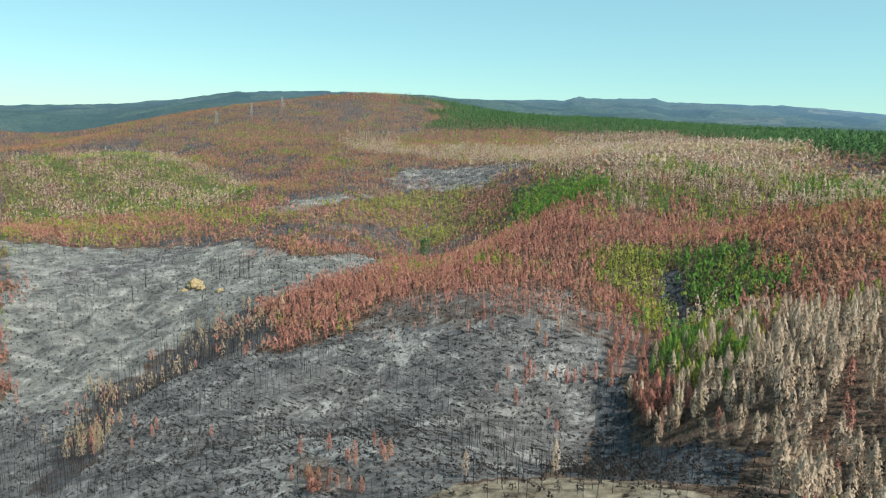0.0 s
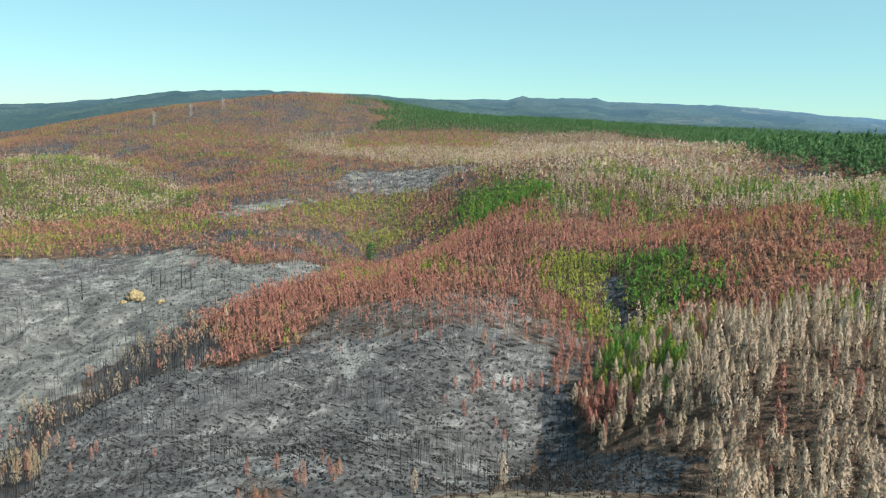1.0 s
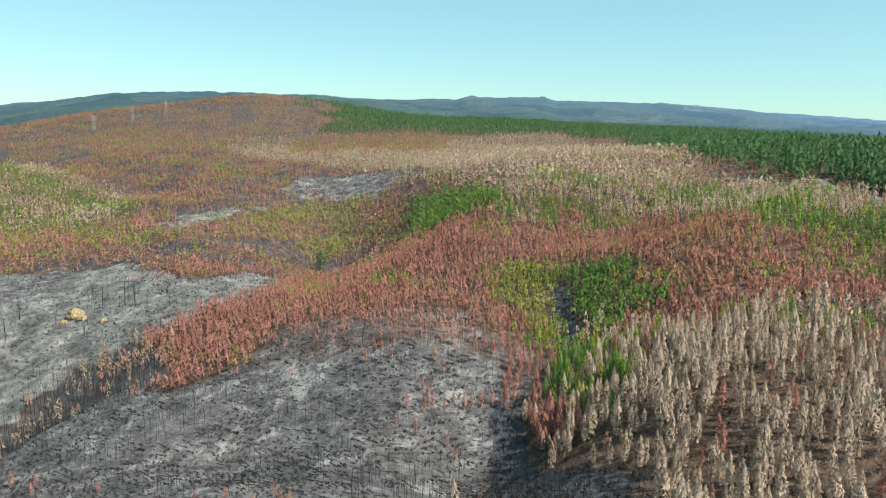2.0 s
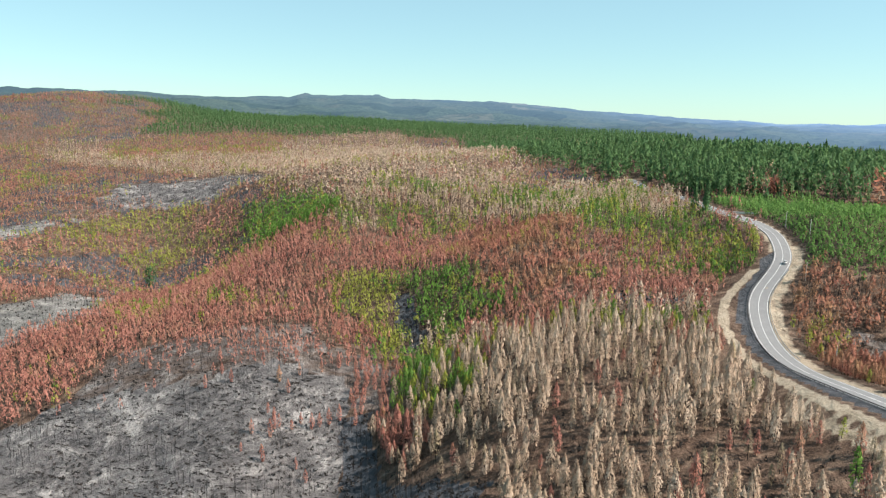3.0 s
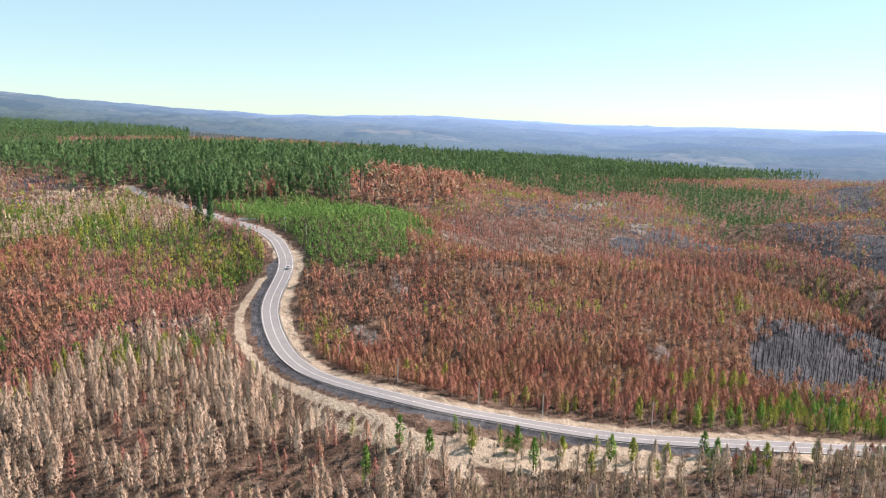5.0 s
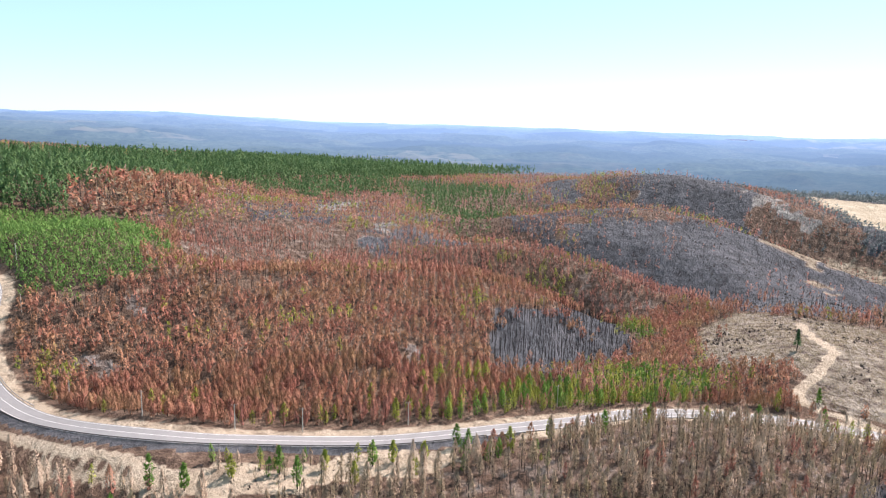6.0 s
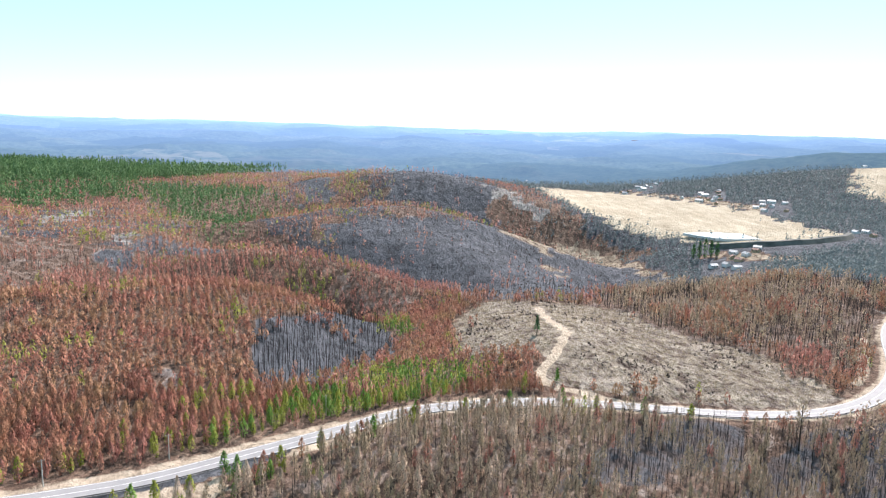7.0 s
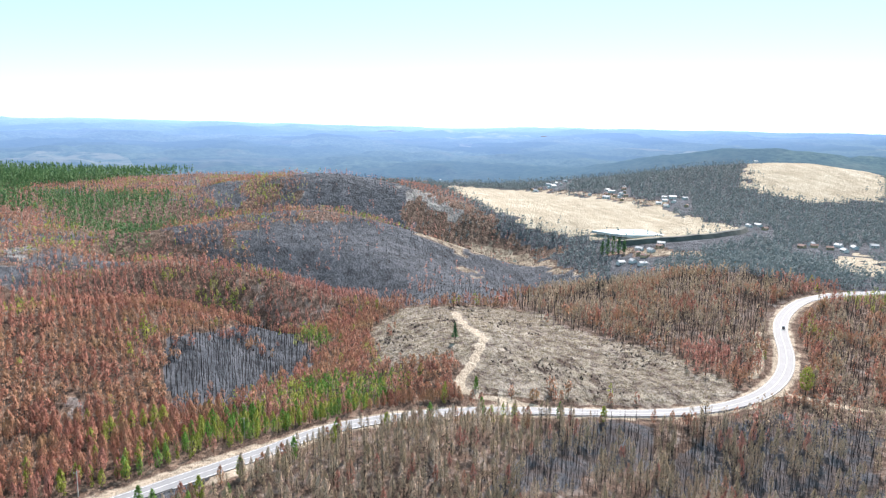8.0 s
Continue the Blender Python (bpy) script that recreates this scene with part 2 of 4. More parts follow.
# the skyline all round, as heights of the far hills by bearing
RIM = [(-180, 150), (-60, 130), (-32, 147), (-26, 169), (-21, 205), (-16, 272), (-10, 296), (-4, 292), (2, 282), (9.1, 286), (9.8, 303), (15.9, 308), (16.8, 290), (22, 288), (26, 280), (32, 240),
       (39, 206), (45, 178), (52, 178), (59, 190), (70, 152), (83, 155), (98, 140), (107, 132), (116, 150), (138, 150), (180, 150)]
ROAD = [(430, 600), (400, 520), (378, 455), (366, 423), (359, 402), (353, 379), (350, 360), (344, 341), (335, 321), (323, 304), (312, 291), (299, 281), (268, 262), (242, 231), (224, 198), (209, 164), (207, 141), (213, 121), (223, 107),
        (234, 86), (242, 66), (262, 30), (279, -2), (293, -22), (299, -43), (300, -67), (297, -99), (290, -138), (284, -180), (282, -219), (290, -249), (308, -277), (333, -302), (368, -328), (389, -348), (408, -376),
        (418, -406), (424, -475), (420, -560), (400, -660)]
TRACK = [(184, 95), (188, 113), (192, 135), (193, 154), (198, 174), (216, 215), (230, 241), (247, 263), (270, 279), (292, 289)]
PATHWAY = [(292, -128), (300, -125), (309, -110), (318, -98), (331, -99), (346, -111), (369, -124), (382, -130), (412, -131), (450, -138), (480, -143)]
BANK = [(312, -262), (330, -280), (352, -298), (374, -316)]
SPUR = [(290, -255), (282, -268), (268, -280), (256, -296), (246, -320)]


def resampled(points, step):
    """A smooth line through the points, as an array of x, y."""
    p = np.array(points, float)
    p = np.vstack([2 * p[0] - p[1], p, 2 * p[-1] - p[-2]])
    out = []
    for a, b, c, d in zip(p[:-3], p[1:-2], p[2:-1], p[3:]):
        for u in np.linspace(0, 1, 12, endpoint=False):
            out.append(0.5 * (2 * b + (c - a) * u + (2 * a - 5 * b + 4 * c - d) * u * u + (3 * b - a - 3 * c + d) * u**3))
    out = np.array(out)
    run = np.r_[0, np.cumsum(np.hypot(*np.diff(out, axis=0).T))]
    s = np.arange(0, run[-1], step)
    line = np.stack([np.interp(s, run, out[:, k]) for k in (0, 1)], -1)
    for _ in range(8):
        line[1:-1] = 0.25 * line[:-2] + 0.5 * line[1:-1] + 0.25 * line[2:]
    return line


def ripple(x, y, scale, seed=0):
    """Cheap smooth unevenness between -1 and 1."""
    a = x / scale + seed * 1.7
    b = y / scale - seed * 2.3
    return (np.sin(a * 2.1 + 1.3 * np.sin(b * 1.7)) + np.sin(b * 2.7 + 1.1 * np.sin(a * 1.9 + 2)) + np.sin((a + b) * 1.3 + seed)) / 3


# crests: a line, how much it stands up, the dip behind it, how far behind, and the width of both
CRESTS = [
    ([(335, 215), (393, 182), (458, 129), (488, 59), (498, 0), (472, -45)], 7, 30, 62, 30),
    ([(672, 130), (655, 75), (633, 15), (603, -40), (563, -90), (505, -122)], 7, 30, 66, 32),
    ([(753, 95), (815, 51), (834, -34), (826, -110), (785, -178), (770, -265), (700, -335)], 9, 34, 95, 42),
    ([(1160, 60), (1060, -46), (1040, -130), (975, -235), (870, -360)], 10, 0, 90, 42),
    ([(-158, 302), (-149, 334), (-130, 375), (-100, 395)], 2, 8, 32, 17),
    ([(-640, 1262), (-490, 1275), (-320, 1087), (-236, 910)], 6, 16, 110, 55),
]


def along_crest(x, y, line, away, wide):
    """One on the line, or that many metres behind it, fading to nothing to both sides and at the ends."""
    p = resampled([(a * (1 + away / math.hypot(a, b)), b * (1 + away / math.hypot(a, b))) for a, b in line], 12.0)
    fade = np.clip(np.minimum(np.arange(len(p)), np.arange(len(p))[::-1]) * 12.0 / 60, 0, 1)
    fade = fade * fade * (3 - 2 * fade)
    out = np.zeros(x.shape)
    near = np.nonzero((x > p[:, 0].min() - 4 * wide) & (x < p[:, 0].max() + 4 * wide) & (y > p[:, 1].min() - 4 * wide) & (y < p[:, 1].max() + 4 * wide))[0]
    for part in np.array_split(near, max(1, len(near) // 20000)):
        q = np.hypot(x[part, None] - p[None, :, 0], y[part, None] - p[None, :, 1])
        out[part] = (fade * np.exp(-0.5 * (q / wide) ** 2)).max(1)
    return out


def bare_height(x, y):
    z = np.full(x.shape, BASE)
    for hx, hy, a, b, th, h in HILLS_A + HILLS_B:
        c, s = math.cos(th), math.sin(th)
        z += h * np.exp(-0.5 * (((c * (x - hx) + s * (y - hy)) / a) ** 2 + ((-s * (x - hx) + c * (y - hy)) / b) ** 2))
    for line, crest, dip, away, wide in CRESTS:
        z += crest * along_crest(x, y, line, 1.0, wide * 0.7) - dip * along_crest(x, y, line, away, wide)
    z += 5.0 * (np.abs(ripple(x, y, 21, 21)) * 1.6 - 0.6 + 0.35 * ripple(x, y, 8, 22)) * np.exp(-0.5 * (((x + 215) / 90) ** 2 + ((y - 470) / 80) ** 2))
    r = np.hypot(x, y)
    rim = np.interp(np.degrees(np.arctan2(x, y)), *np.array(RIM, float).T)
    far = np.clip((r - 1500) / 3100, 0, 1)
    z = z + (rim - 8 - z) * far * far * (3 - 2 * far)
    near = np.clip(r / 500, 0.3, 4)
    return z + 0.5 * ripple(x, y, 23) + 0.25 * ripple(x, y, 8, 3) * np.clip(2 - near, 0, 1) + 3.0 * ripple(x, y, 160, 5) * np.clip((r - 900) / 900, 0, 1)


road_line = resampled(ROAD, 3.0)
road_z = bare_height(*road_line.T)
kernel = np.exp(-0.5 * (np.arange(-14, 15) / 6.0) ** 2)
road_z = np.convolve(np.pad(road_z, 14, "edge"), kernel / kernel.sum(), "valid")


def from_line(x, y, line):
    """How far each place is from the line, and the nearest sample of the line."""
    d, at = np.full(x.shape, 1e9), np.zeros(x.shape, int)
    box = (x > line[:, 0].min() - 60) & (x < line[:, 0].max() + 60) & (y > line[:, 1].min() - 60) & (y < line[:, 1].max() + 60)
    idx = np.nonzero(box)[0]
    for part in np.array_split(idx, max(1, len(idx) // 20000)):
        q = np.hypot(x[part, None] - line[None, :, 0], y[part, None] - line[None, :, 1])
        at[part] = q.argmin(1)
        d[part] = q.min(1)
    return d, at


def height(x, y):
    x, y = np.atleast_1d(np.asarray(x, float)), np.atleast_1d(np.asarray(y, float))
    z = bare_height(x, y)
    d, at = from_line(x, y, road_line)
    k = np.clip((d - 7.5) / 18, 0, 1)
    k = k * k * (3 - 2 * k)
    return np.where(d < 40, (road_z[at] - 0.3) * (1 - k) + z * k, z)


ZONES = []


def add_zone(kind, outline):
    ZONES.append((kind, np.array(outline, float)))


add_zone('pine', [(447, 777), (848, 1055), (1024, 823), (1198, 669), (950, 528), (544, 423), (375, 294), (378, 336), (405, 399), (388, 425), (392, 470), (408, 600), (414, 677)])
add_zone('pine_far', [(-179, 2497), (16, 2600), (417, 2566), (458, 1902), (644, 1620), (390, 722), (419, 689), (1346, 2224), (956, 2418), (606, 2528), (217, 2591), (-85, 2599)])
add_zone('pine', [(801, 1040), (899, 800), (1183, 660), (2002, 650), (2180, -43), (1972, -39), (1241, 350), (836, 501), (546, 423), (492, 393), (412, 421), (404, 493)])
add_zone('mix_pale_green', [(-775, 1246), (-663, 1319), (-514, 1336), (-351, 1145), (-257, 976), (-245, 888), (-285, 881), (-390, 912), (-574, 913)])
add_zone('mix_olive_red', [(-582, 926), (-390, 912), (-214, 825), (-95, 873), (-21, 962), (77, 874), (70, 738), (-18, 857), (-111, 751), (-219, 711), (-426, 676)])
add_zone('ash_pale', [(-427, 677), (-317, 675), (-192, 657), (-125, 587), (-43, 647), (-53, 533), (-90, 502), (-120, 459), (-134, 431), (-158, 428), (-176, 395), (-172, 340), (-215, 329)])
add_zone('ash', [(-163, 247), (-196, 300), (-164, 322), (-163, 364), (-117, 396), (-80, 351), (-53, 359), (-5, 339), (49, 331), (72, 311), (66, 290), (51, 267), (27, 192), (13, 172)])
add_zone('red_sparse', [(-52, 353), (-27, 409), (25, 395), (70, 394), (83, 338), (105, 338), (95, 286), (75, 280), (71, 308), (48, 327), (-5, 336)])
add_zone('olive', [(93, 445), (114, 438), (133, 419), (123, 370), (99, 302), (101, 378), (92, 411)])
add_zone('green', [(131, 412), (158, 399), (178, 354), (163, 328), (145, 344), (123, 284), (106, 268), (100, 288), (112, 340)])
add_zone('green', [(82, 845), (142, 617), (126, 562), (99, 587), (74, 601), (68, 723)])
add_zone('olive', [(-55, 801), (10, 852), (19, 797), (-21, 760), (-40, 775)])
add_zone('olive', [(-101, 867), (-42, 935), (31, 935), (27, 902), (-46, 880), (-88, 812)])
add_zone('pale_far', [(-180, 1352), (-237, 1596), (12, 1710), (268, 1637), (560, 1755), (386, 715), (272, 565), (138, 578), (122, 807), (88, 1004), (-8, 1162)])
add_zone('mix_pale_green', [(148, 608), (191, 638), (237, 589), (328, 612), (341, 590), (409, 595), (343, 386), (327, 350), (306, 376), (250, 401), (244, 510), (187, 534), (120, 511), (123, 553)])
add_zone('ash', [(-76, 986), (-59, 1093), (91, 1039), (128, 950), (69, 946), (46, 932), (-36, 969)])
add_zone('ash_pale', [(-207, 823), (-175, 856), (-130, 878), (-105, 898), (-124, 836), (-177, 778)])
add_zone('mix_olive_red', [(122, 276), (153, 306), (177, 276), (212, 295), (238, 259), (212, 231), (156, 271), (139, 276)])
add_zone('green_mix', [(250, 401), (306, 376), (329, 346), (297, 289), (275, 279), (264, 284), (282, 314), (251, 339), (248, 370)])
add_zone('sticks', [(400, 49), (428, 39), (486, 5), (535, -15), (479, -42), (422, -35), (382, -9), (347, 14), (326, 35), (360, 42)])
add_zone('green_mix', [(283, 42), (323, 13), (389, -26), (352, -72), (328, -68), (290, -9), (265, 39)])
add_zone('mix_olive_red', [(234, 123), (263, 85), (283, 42), (262, 38), (214, 111)])
add_zone('pine_mid', [(1117, 241), (1194, 146), (951, 47), (852, 54), (741, 102), (837, 167)])
add_zone('ash_dark', [(1630, 92), (970, -13), (953, 0), (1124, 55)])
add_zone('ash_dark', [(772, 15), (784, -79), (806, -186), (814, -295), (702, -360), (713, -298), (514, -184), (548, -134), (627, -81), (692, -37)])
add_zone('ash_dark', [(1688, -79), (1729, -267), (966, -240), (869, -186), (936, -97)])
add_zone('ash_dark', [(1534, 107), (1057, -7), (965, -12), (1247, 71)])
add_zone('slash', [(443, -73), (521, -104), (504, -149), (477, -184), (409, -220), (367, -252), (330, -241), (296, -247), (286, -222), (299, -142), (314, -99), (322, -93), (347, -110), (363, -86), (394, -64)])
add_zone('burnt', [(399, -387), (393, -440), (246, -280), (276, -267), (344, -332)])
add_zone('burnt', [(485, -186), (696, -337), (567, -388), (435, -415), (372, -326), (319, -269), (354, -242), (392, -210)])
add_zone('red', [(362, -248), (355, -275), (322, -253), (320, -227)])
add_zone('field', [(1355, -415), (1133, -547), (990, -575), (767, -600), (754, -461), (821, -436), (955, -372)])
add_zone('pond', [(821, -436), (796, -536), (759, -519), (771, -456)])
add_zone('field', [(1152, -931), (1742, -1927), (865, -959), (906, -840), (1034, -838)])
add_zone('field', [(581, -582), (548, -614), (505, -566), (509, -512)])
add_zone('ash_pale', [(1864, -289), (1928, -408), (1545, -325), (996, -166)])
add_zone('mix_olive_red', [(-597, 1657), (-529, 1880), (-321, 1784), (-195, 1659), (-262, 1457), (-422, 1457)])
add_zone('ash_thin', [(-350, 1787), (-275, 1844), (-237, 1679), (-291, 1616)])
add_zone('mix_olive_red', [(-116, 1635), (150, 1767), (275, 1683), (179, 1342), (11, 1400), (-95, 1349)])
add_zone('ash', [(-333, 585), (-300, 637), (-247, 677), (-226, 633), (-256, 594), (-290, 566)])
add_zone('pine_red', [(974, 487), (1133, 440), (1304, 321), (978, 243), (904, 289), (807, 316), (844, 396)])
add_zone('pine_mid', [(1210, 299), (1183, 180), (968, 49), (872, 65), (716, 111), (787, 147), (970, 225)])
add_zone('mix_olive_red', [(601, 332), (634, 305), (594, 287), (569, 315)])
add_zone('ash_thin', [(548, 322), (638, 237), (643, 182), (613, 160), (559, 209), (424, 193), (381, 226)])
add_zone('ash_pale', [(717, 271), (855, 260), (810, 250), (698, 258)])
add_zone('ash_dark', [(620, 196), (641, 167), (611, 159), (598, 190)])
add_zone('mix_olive_red', [(364, 233), (384, 213), (362, 207), (348, 224)])
add_zone('mix_olive_red', [(456, 182), (598, 156), (473, 121), (422, 129), (434, 174)])
add_zone('ash_thin', [(613, 8), (610, -36), (557, -74), (519, -44), (542, -10)])
add_zone('ash_dark', [(1514, 86), (1074, -5), (942, -11), (1001, 27), (1398, 102)])
add_zone('ash_dark', [(1682, -63), (1769, -262), (971, -226), (893, -273), (856, -255), (851, -199), (968, -202), (912, -90)])
add_zone('ash_dark', [(697, 3), (759, -63), (770, -125), (800, -188), (816, -264), (785, -318), (711, -358), (501, -203), (522, -128), (574, -94), (609, -80), (643, -33)])
add_zone('tan', [(806, -192), (823, -266), (818, -324), (753, -366), (715, -366), (765, -329), (789, -275), (779, -221)])
add_zone('ash_pale', [(1906, -297), (2073, -429), (1788, -363), (1089, -176)])
add_zone('green_mix', [(519, -41), (496, -58), (451, -45), (473, -36)])
add_zone('red_woods', [(1675, -353), (1065, -341), (858, -379), (830, -400), (804, -375), (829, -301), (845, -204)])
add_zone('red_tall', [(538, 424), (947, 526), (602, 333), (548, 360), (379, 298)])
add_zone('red_tall', [(451, 459), (471, 448), (434, 413), (406, 412)])
add_zone('red_tall', [(552, 428), (839, 521), (578, 348), (547, 364), (500, 394)])
add_zone('young', [(369, 435), (468, 416), (546, 358), (408, 256), (377, 246), (355, 230), (321, 241), (308, 255), (314, 277), (336, 306), (341, 355)])
add_zone('pale', [(55, 215), (66, 249), (86, 249), (109, 258), (139, 276), (158, 275), (212, 233), (208, 211), (196, 178), (200, 150), (203, 118), (190, 95), (150, 80), (90, 140)])
add_zone('brown', [(190, 95), (203, 116), (222, 85), (232, 64), (252, 25), (268, -5), (283, -25), (288, -45), (288, -70), (286, -100), (279, -138), (273, -180), (271, -215), (275, -245), (265, -262), (240, -300), (140, -260), (100, -100), (120, 40), (150, 85)])
add_zone('floor', [(55, 222), (80, 213), (95, 196), (85, 150), (50, 150), (40, 200)])
add_zone('ash', [(-240, 360), (-160, 325), (-60, 300), (20, 270), (45, 255), (20, 215), (14, 195), (0, 150), (-100, 130), (-260, 200)])
add_zone('floor', [(14, 192), (22, 215), (48, 258), (62, 252), (56, 222), (62, 212), (40, 188)])
add_zone('tan', [(5, 214), (30, 213), (62, 212), (60, 198), (10, 188)])
add_zone('olive', [(92, 440), (113, 433), (131, 415), (121, 368), (99, 292), (99, 373), (91, 407)])
# dark ground painted where trees shade the edge of the green patch
add_zone('gap', [(124, 396), (136, 398), (133, 364), (125, 297), (107, 272), (104, 300), (114, 353)])
add_zone('verge', [(192, 120), (205, 113), (228, 75), (245, 40), (258, 15), (247, 8), (233, 35), (212, 75), (188, 98)])
add_zone('charred', [(-149, 246), (-170, 309), (-183, 362), (-160, 433), (-131, 457), (-108, 439), (-88, 372), (-108, 378), (-142, 358), (-156, 324), (-130, 237)])
add_zone('floor', [(3, 174), (5, 186), (26, 240), (42, 267), (58, 284), (72, 288), (80, 269), (79, 220), (88, 202), (75, 169)])
add_zone('tan', [(-4, 175), (5, 181), (30, 185), (57, 187), (70, 167)])
add_zone('charred', [(215, -129), (252, -168), (264, -206), (268, -247), (235, -268), (193, -222)])
add_zone('charred', [(218, -68), (236, -83), (270, -117), (282, -150), (272, -172), (246, -157), (240, -129), (225, -111)])
add_zone('mix_pale_green', [(105, 329), (132, 346), (143, 293), (120, 260), (101, 241), (91, 267), (92, 298)])
add_zone('green_mix', [(253, 399), (294, 385), (324, 352), (301, 302), (279, 292), (287, 320), (266, 347), (252, 370)])
add_zone('tan', [(368, 656), (404, 635), (382, 602), (354, 617)])
add_zone('red_sparse', [(277, 222), (288, 213), (277, 195), (263, 198)])
add_zone('red_sparse', [(337, 87), (347, 77), (322, 70), (311, 79)])
add_zone('red_sparse', [(323, 223), (332, 215), (319, 205), (314, 216)])
add_zone('ash_pale', [(756, 289), (886, 273), (816, 250), (706, 267)])
add_zone('ash_pale', [(665, 196), (696, 179), (672, 171), (651, 190)])

add_zone('mix_pale_green', [(170, 283), (201, 286), (240, 267), (230, 245), (190, 248), (162, 265)])
# dark band painted for the shadow between pale strip and red trees
add_zone('gap', [(214, 306), (248, 288), (242, 276), (209, 293)])
add_zone('red_bushy', [(173, 475), (238, 488), (268, 434), (200, 305), (178, 314), (160, 359)])
add_zone('red_sparse', [(-46, 192), (-46, 226), (-24, 206), (-20, 180)])
add_zone('ash', [(-12, 200), (-16, 266), (57, 314), (73, 300), (59, 265), (30, 188), (0, 184)])
add_zone('gap', [(36, 190), (58, 259), (68, 294), (81, 286), (74, 255), (75, 223), (95, 196), (80, 180), (60, 185)])
add_zone('tan', [(-30, 150), (-4, 174), (5, 182), (36, 187), (57, 178), (78, 165), (70, 140), (20, 130)])
add_zone('tan', [(785, -183), (880, -287), (872, -323), (840, -357), (700, -361), (734, -340), (815, -328), (764, -248), (765, -188)])
add_zone('tan', [(732, -215), (716, -246), (700, -252), (715, -220)])
add_zone('tan', [(1700, -262), (1861, -300), (2000, -403), (1793, -378), (1680, -303)])
add_zone('ash_pale', [(980, -216), (985, -248), (949, -242), (948, -216)])
add_zone('ash_pale', [(953, -245), (963, -270), (922, -262), (922, -250)])
add_zone('ash_pale', [(938, -262), (925, -296), (910, -287), (918, -261)])
add_zone('woods', [(1075, -353), (950, -362), (886, -400), (850, -420), (800, -410), (830, -372), (900, -330), (1075, -325)])
add_zone('field', [(1430, -405), (1267, -522), (1124, -580), (980, -620), (765, -622), (740, -525), (752, -450), (803, -430), (847, -405), (886, -387), (950, -345), (1068, -340)])
add_zone('tan', [(1060, -640), (1010, -668), (960, -640), (1000, -622), (1100, -595), (1260, -535), (1290, -550), (1150, -620)])
add_zone('tan', [(745, -405), (700, -430), (650, -455), (640, -490), (690, -470), (735, -440)])
add_zone('meadow', [(585, -577), (600, -650), (485, -540), (505, -510)])

add_zone('sand', [(195, 172), (189, 152), (188, 135), (196, 112), (208, 92), (228, 72), (246, 42), (236, 38), (222, 50), (207, 74), (190, 95), (182, 118), (181, 140), (186, 165)])


def inside(x, y, poly):
    hit = np.zeros(x.shape, bool)
    box = (x >= poly[:, 0].min()) & (x <= poly[:, 0].max()) & (y >= poly[:, 1].min()) & (y <= poly[:, 1].max())
    idx = np.nonzero(box)[0]
    px, py = x[idx], y[idx]
    got = np.zeros(len(idx), bool)
    for (ax, ay), (bx, by) in zip(poly, np.roll(poly, -1, 0)):
        if ay == by:
            continue
        got ^= ((ay > py) != (by > py)) & (px < (bx - ax) * (py - ay) / (by - ay) + ax)
    hit[idx] = got
    return hit


KINDS = ["red", "woods", "red_bushy", "red_far"] + sorted({k for k, _ in ZONES} - {"red"})


def zone_of(x, y, loose=None):
    """The kind of cover at each place, as an index into KINDS."""
    r = np.hypot(x, y)
    amp = np.clip(r * 0.016, 2, 14)
    wx = x + amp * ripple(x, y, 17, 1) + 0.4 * amp * ripple(x, y, 5, 2)
    wy = y + amp * ripple(x, y, 17, 4) + 0.4 * amp * ripple(x, y, 5, 6)
    az = np.degrees(np.arctan2(x, y))
    kind = np.where(((az > 108) & (r > 620)) | ((az > 100) & (r > 1050)) | ((r > 1750) & (az > 40)), 1, 0)
    kind[(az + 3 * ripple(x, y, 90, 7) > -1) & (az <= 40) & (r > 1700)] = KINDS.index("pine_far")
    kind[(kind == 0) & (az > 47) & (r < 560)] = KINDS.index("red_bushy")
    patch = ripple(x, y, 70, 11) + 0.7 * ripple(x, y, 27, 12)
    kind[(kind == 0) & (r > 650)] = KINDS.index("red_far")
    kind[((kind == 0) & (patch > 0.48)) | ((kind == KINDS.index("red_far")) & (patch > 0.3))] = KINDS.index("mix_olive_red")
    kind[(kind == KINDS.index("red_far")) & (patch < -0.55)] = KINDS.index("ash_thin")
    if loose is not None:
        wx, wy = wx + loose[0], wy + loose[1]
    for k, poly in ZONES:
        kind[inside(wx, wy, poly)] = KINDS.index(k)
    return kind


def mesh_from(name, verts, faces, mats, slots=None, smooth=False, soft=None):
    """A mesh from arrays of vertices and faces, all faces with the same number of corners."""
    me = bpy.data.meshes.new(name)
    n, k = faces.shape
    me.vertices.add(len(verts))
    me.vertices.foreach_set("co", np.ascontiguousarray(verts, np.float32).ravel())
    me.loops.add(n * k)
    me.loops.foreach_set("vertex_index", np.ascontiguousarray(faces, np.int32).ravel())
    me.polygons.add(n)
    me.polygons.foreach_set("loop_start", np.arange(0, n * k, k, dtype=np.int32))
    for one in mats:
        me.materials.append(one)
    if slots is not None:
        me.polygons.foreach_set("material_index", slots.astype(np.int32))
    me.polygons.foreach_set("use_smooth", np.full(n, smooth))
    me.update(calc_edges=True)
    if soft is not None:
        a = me.attributes.new("soft", "FLOAT_VECTOR", "POINT")
        a.data.foreach_set("vector", np.ascontiguousarray(soft, np.float32).ravel())
    return me


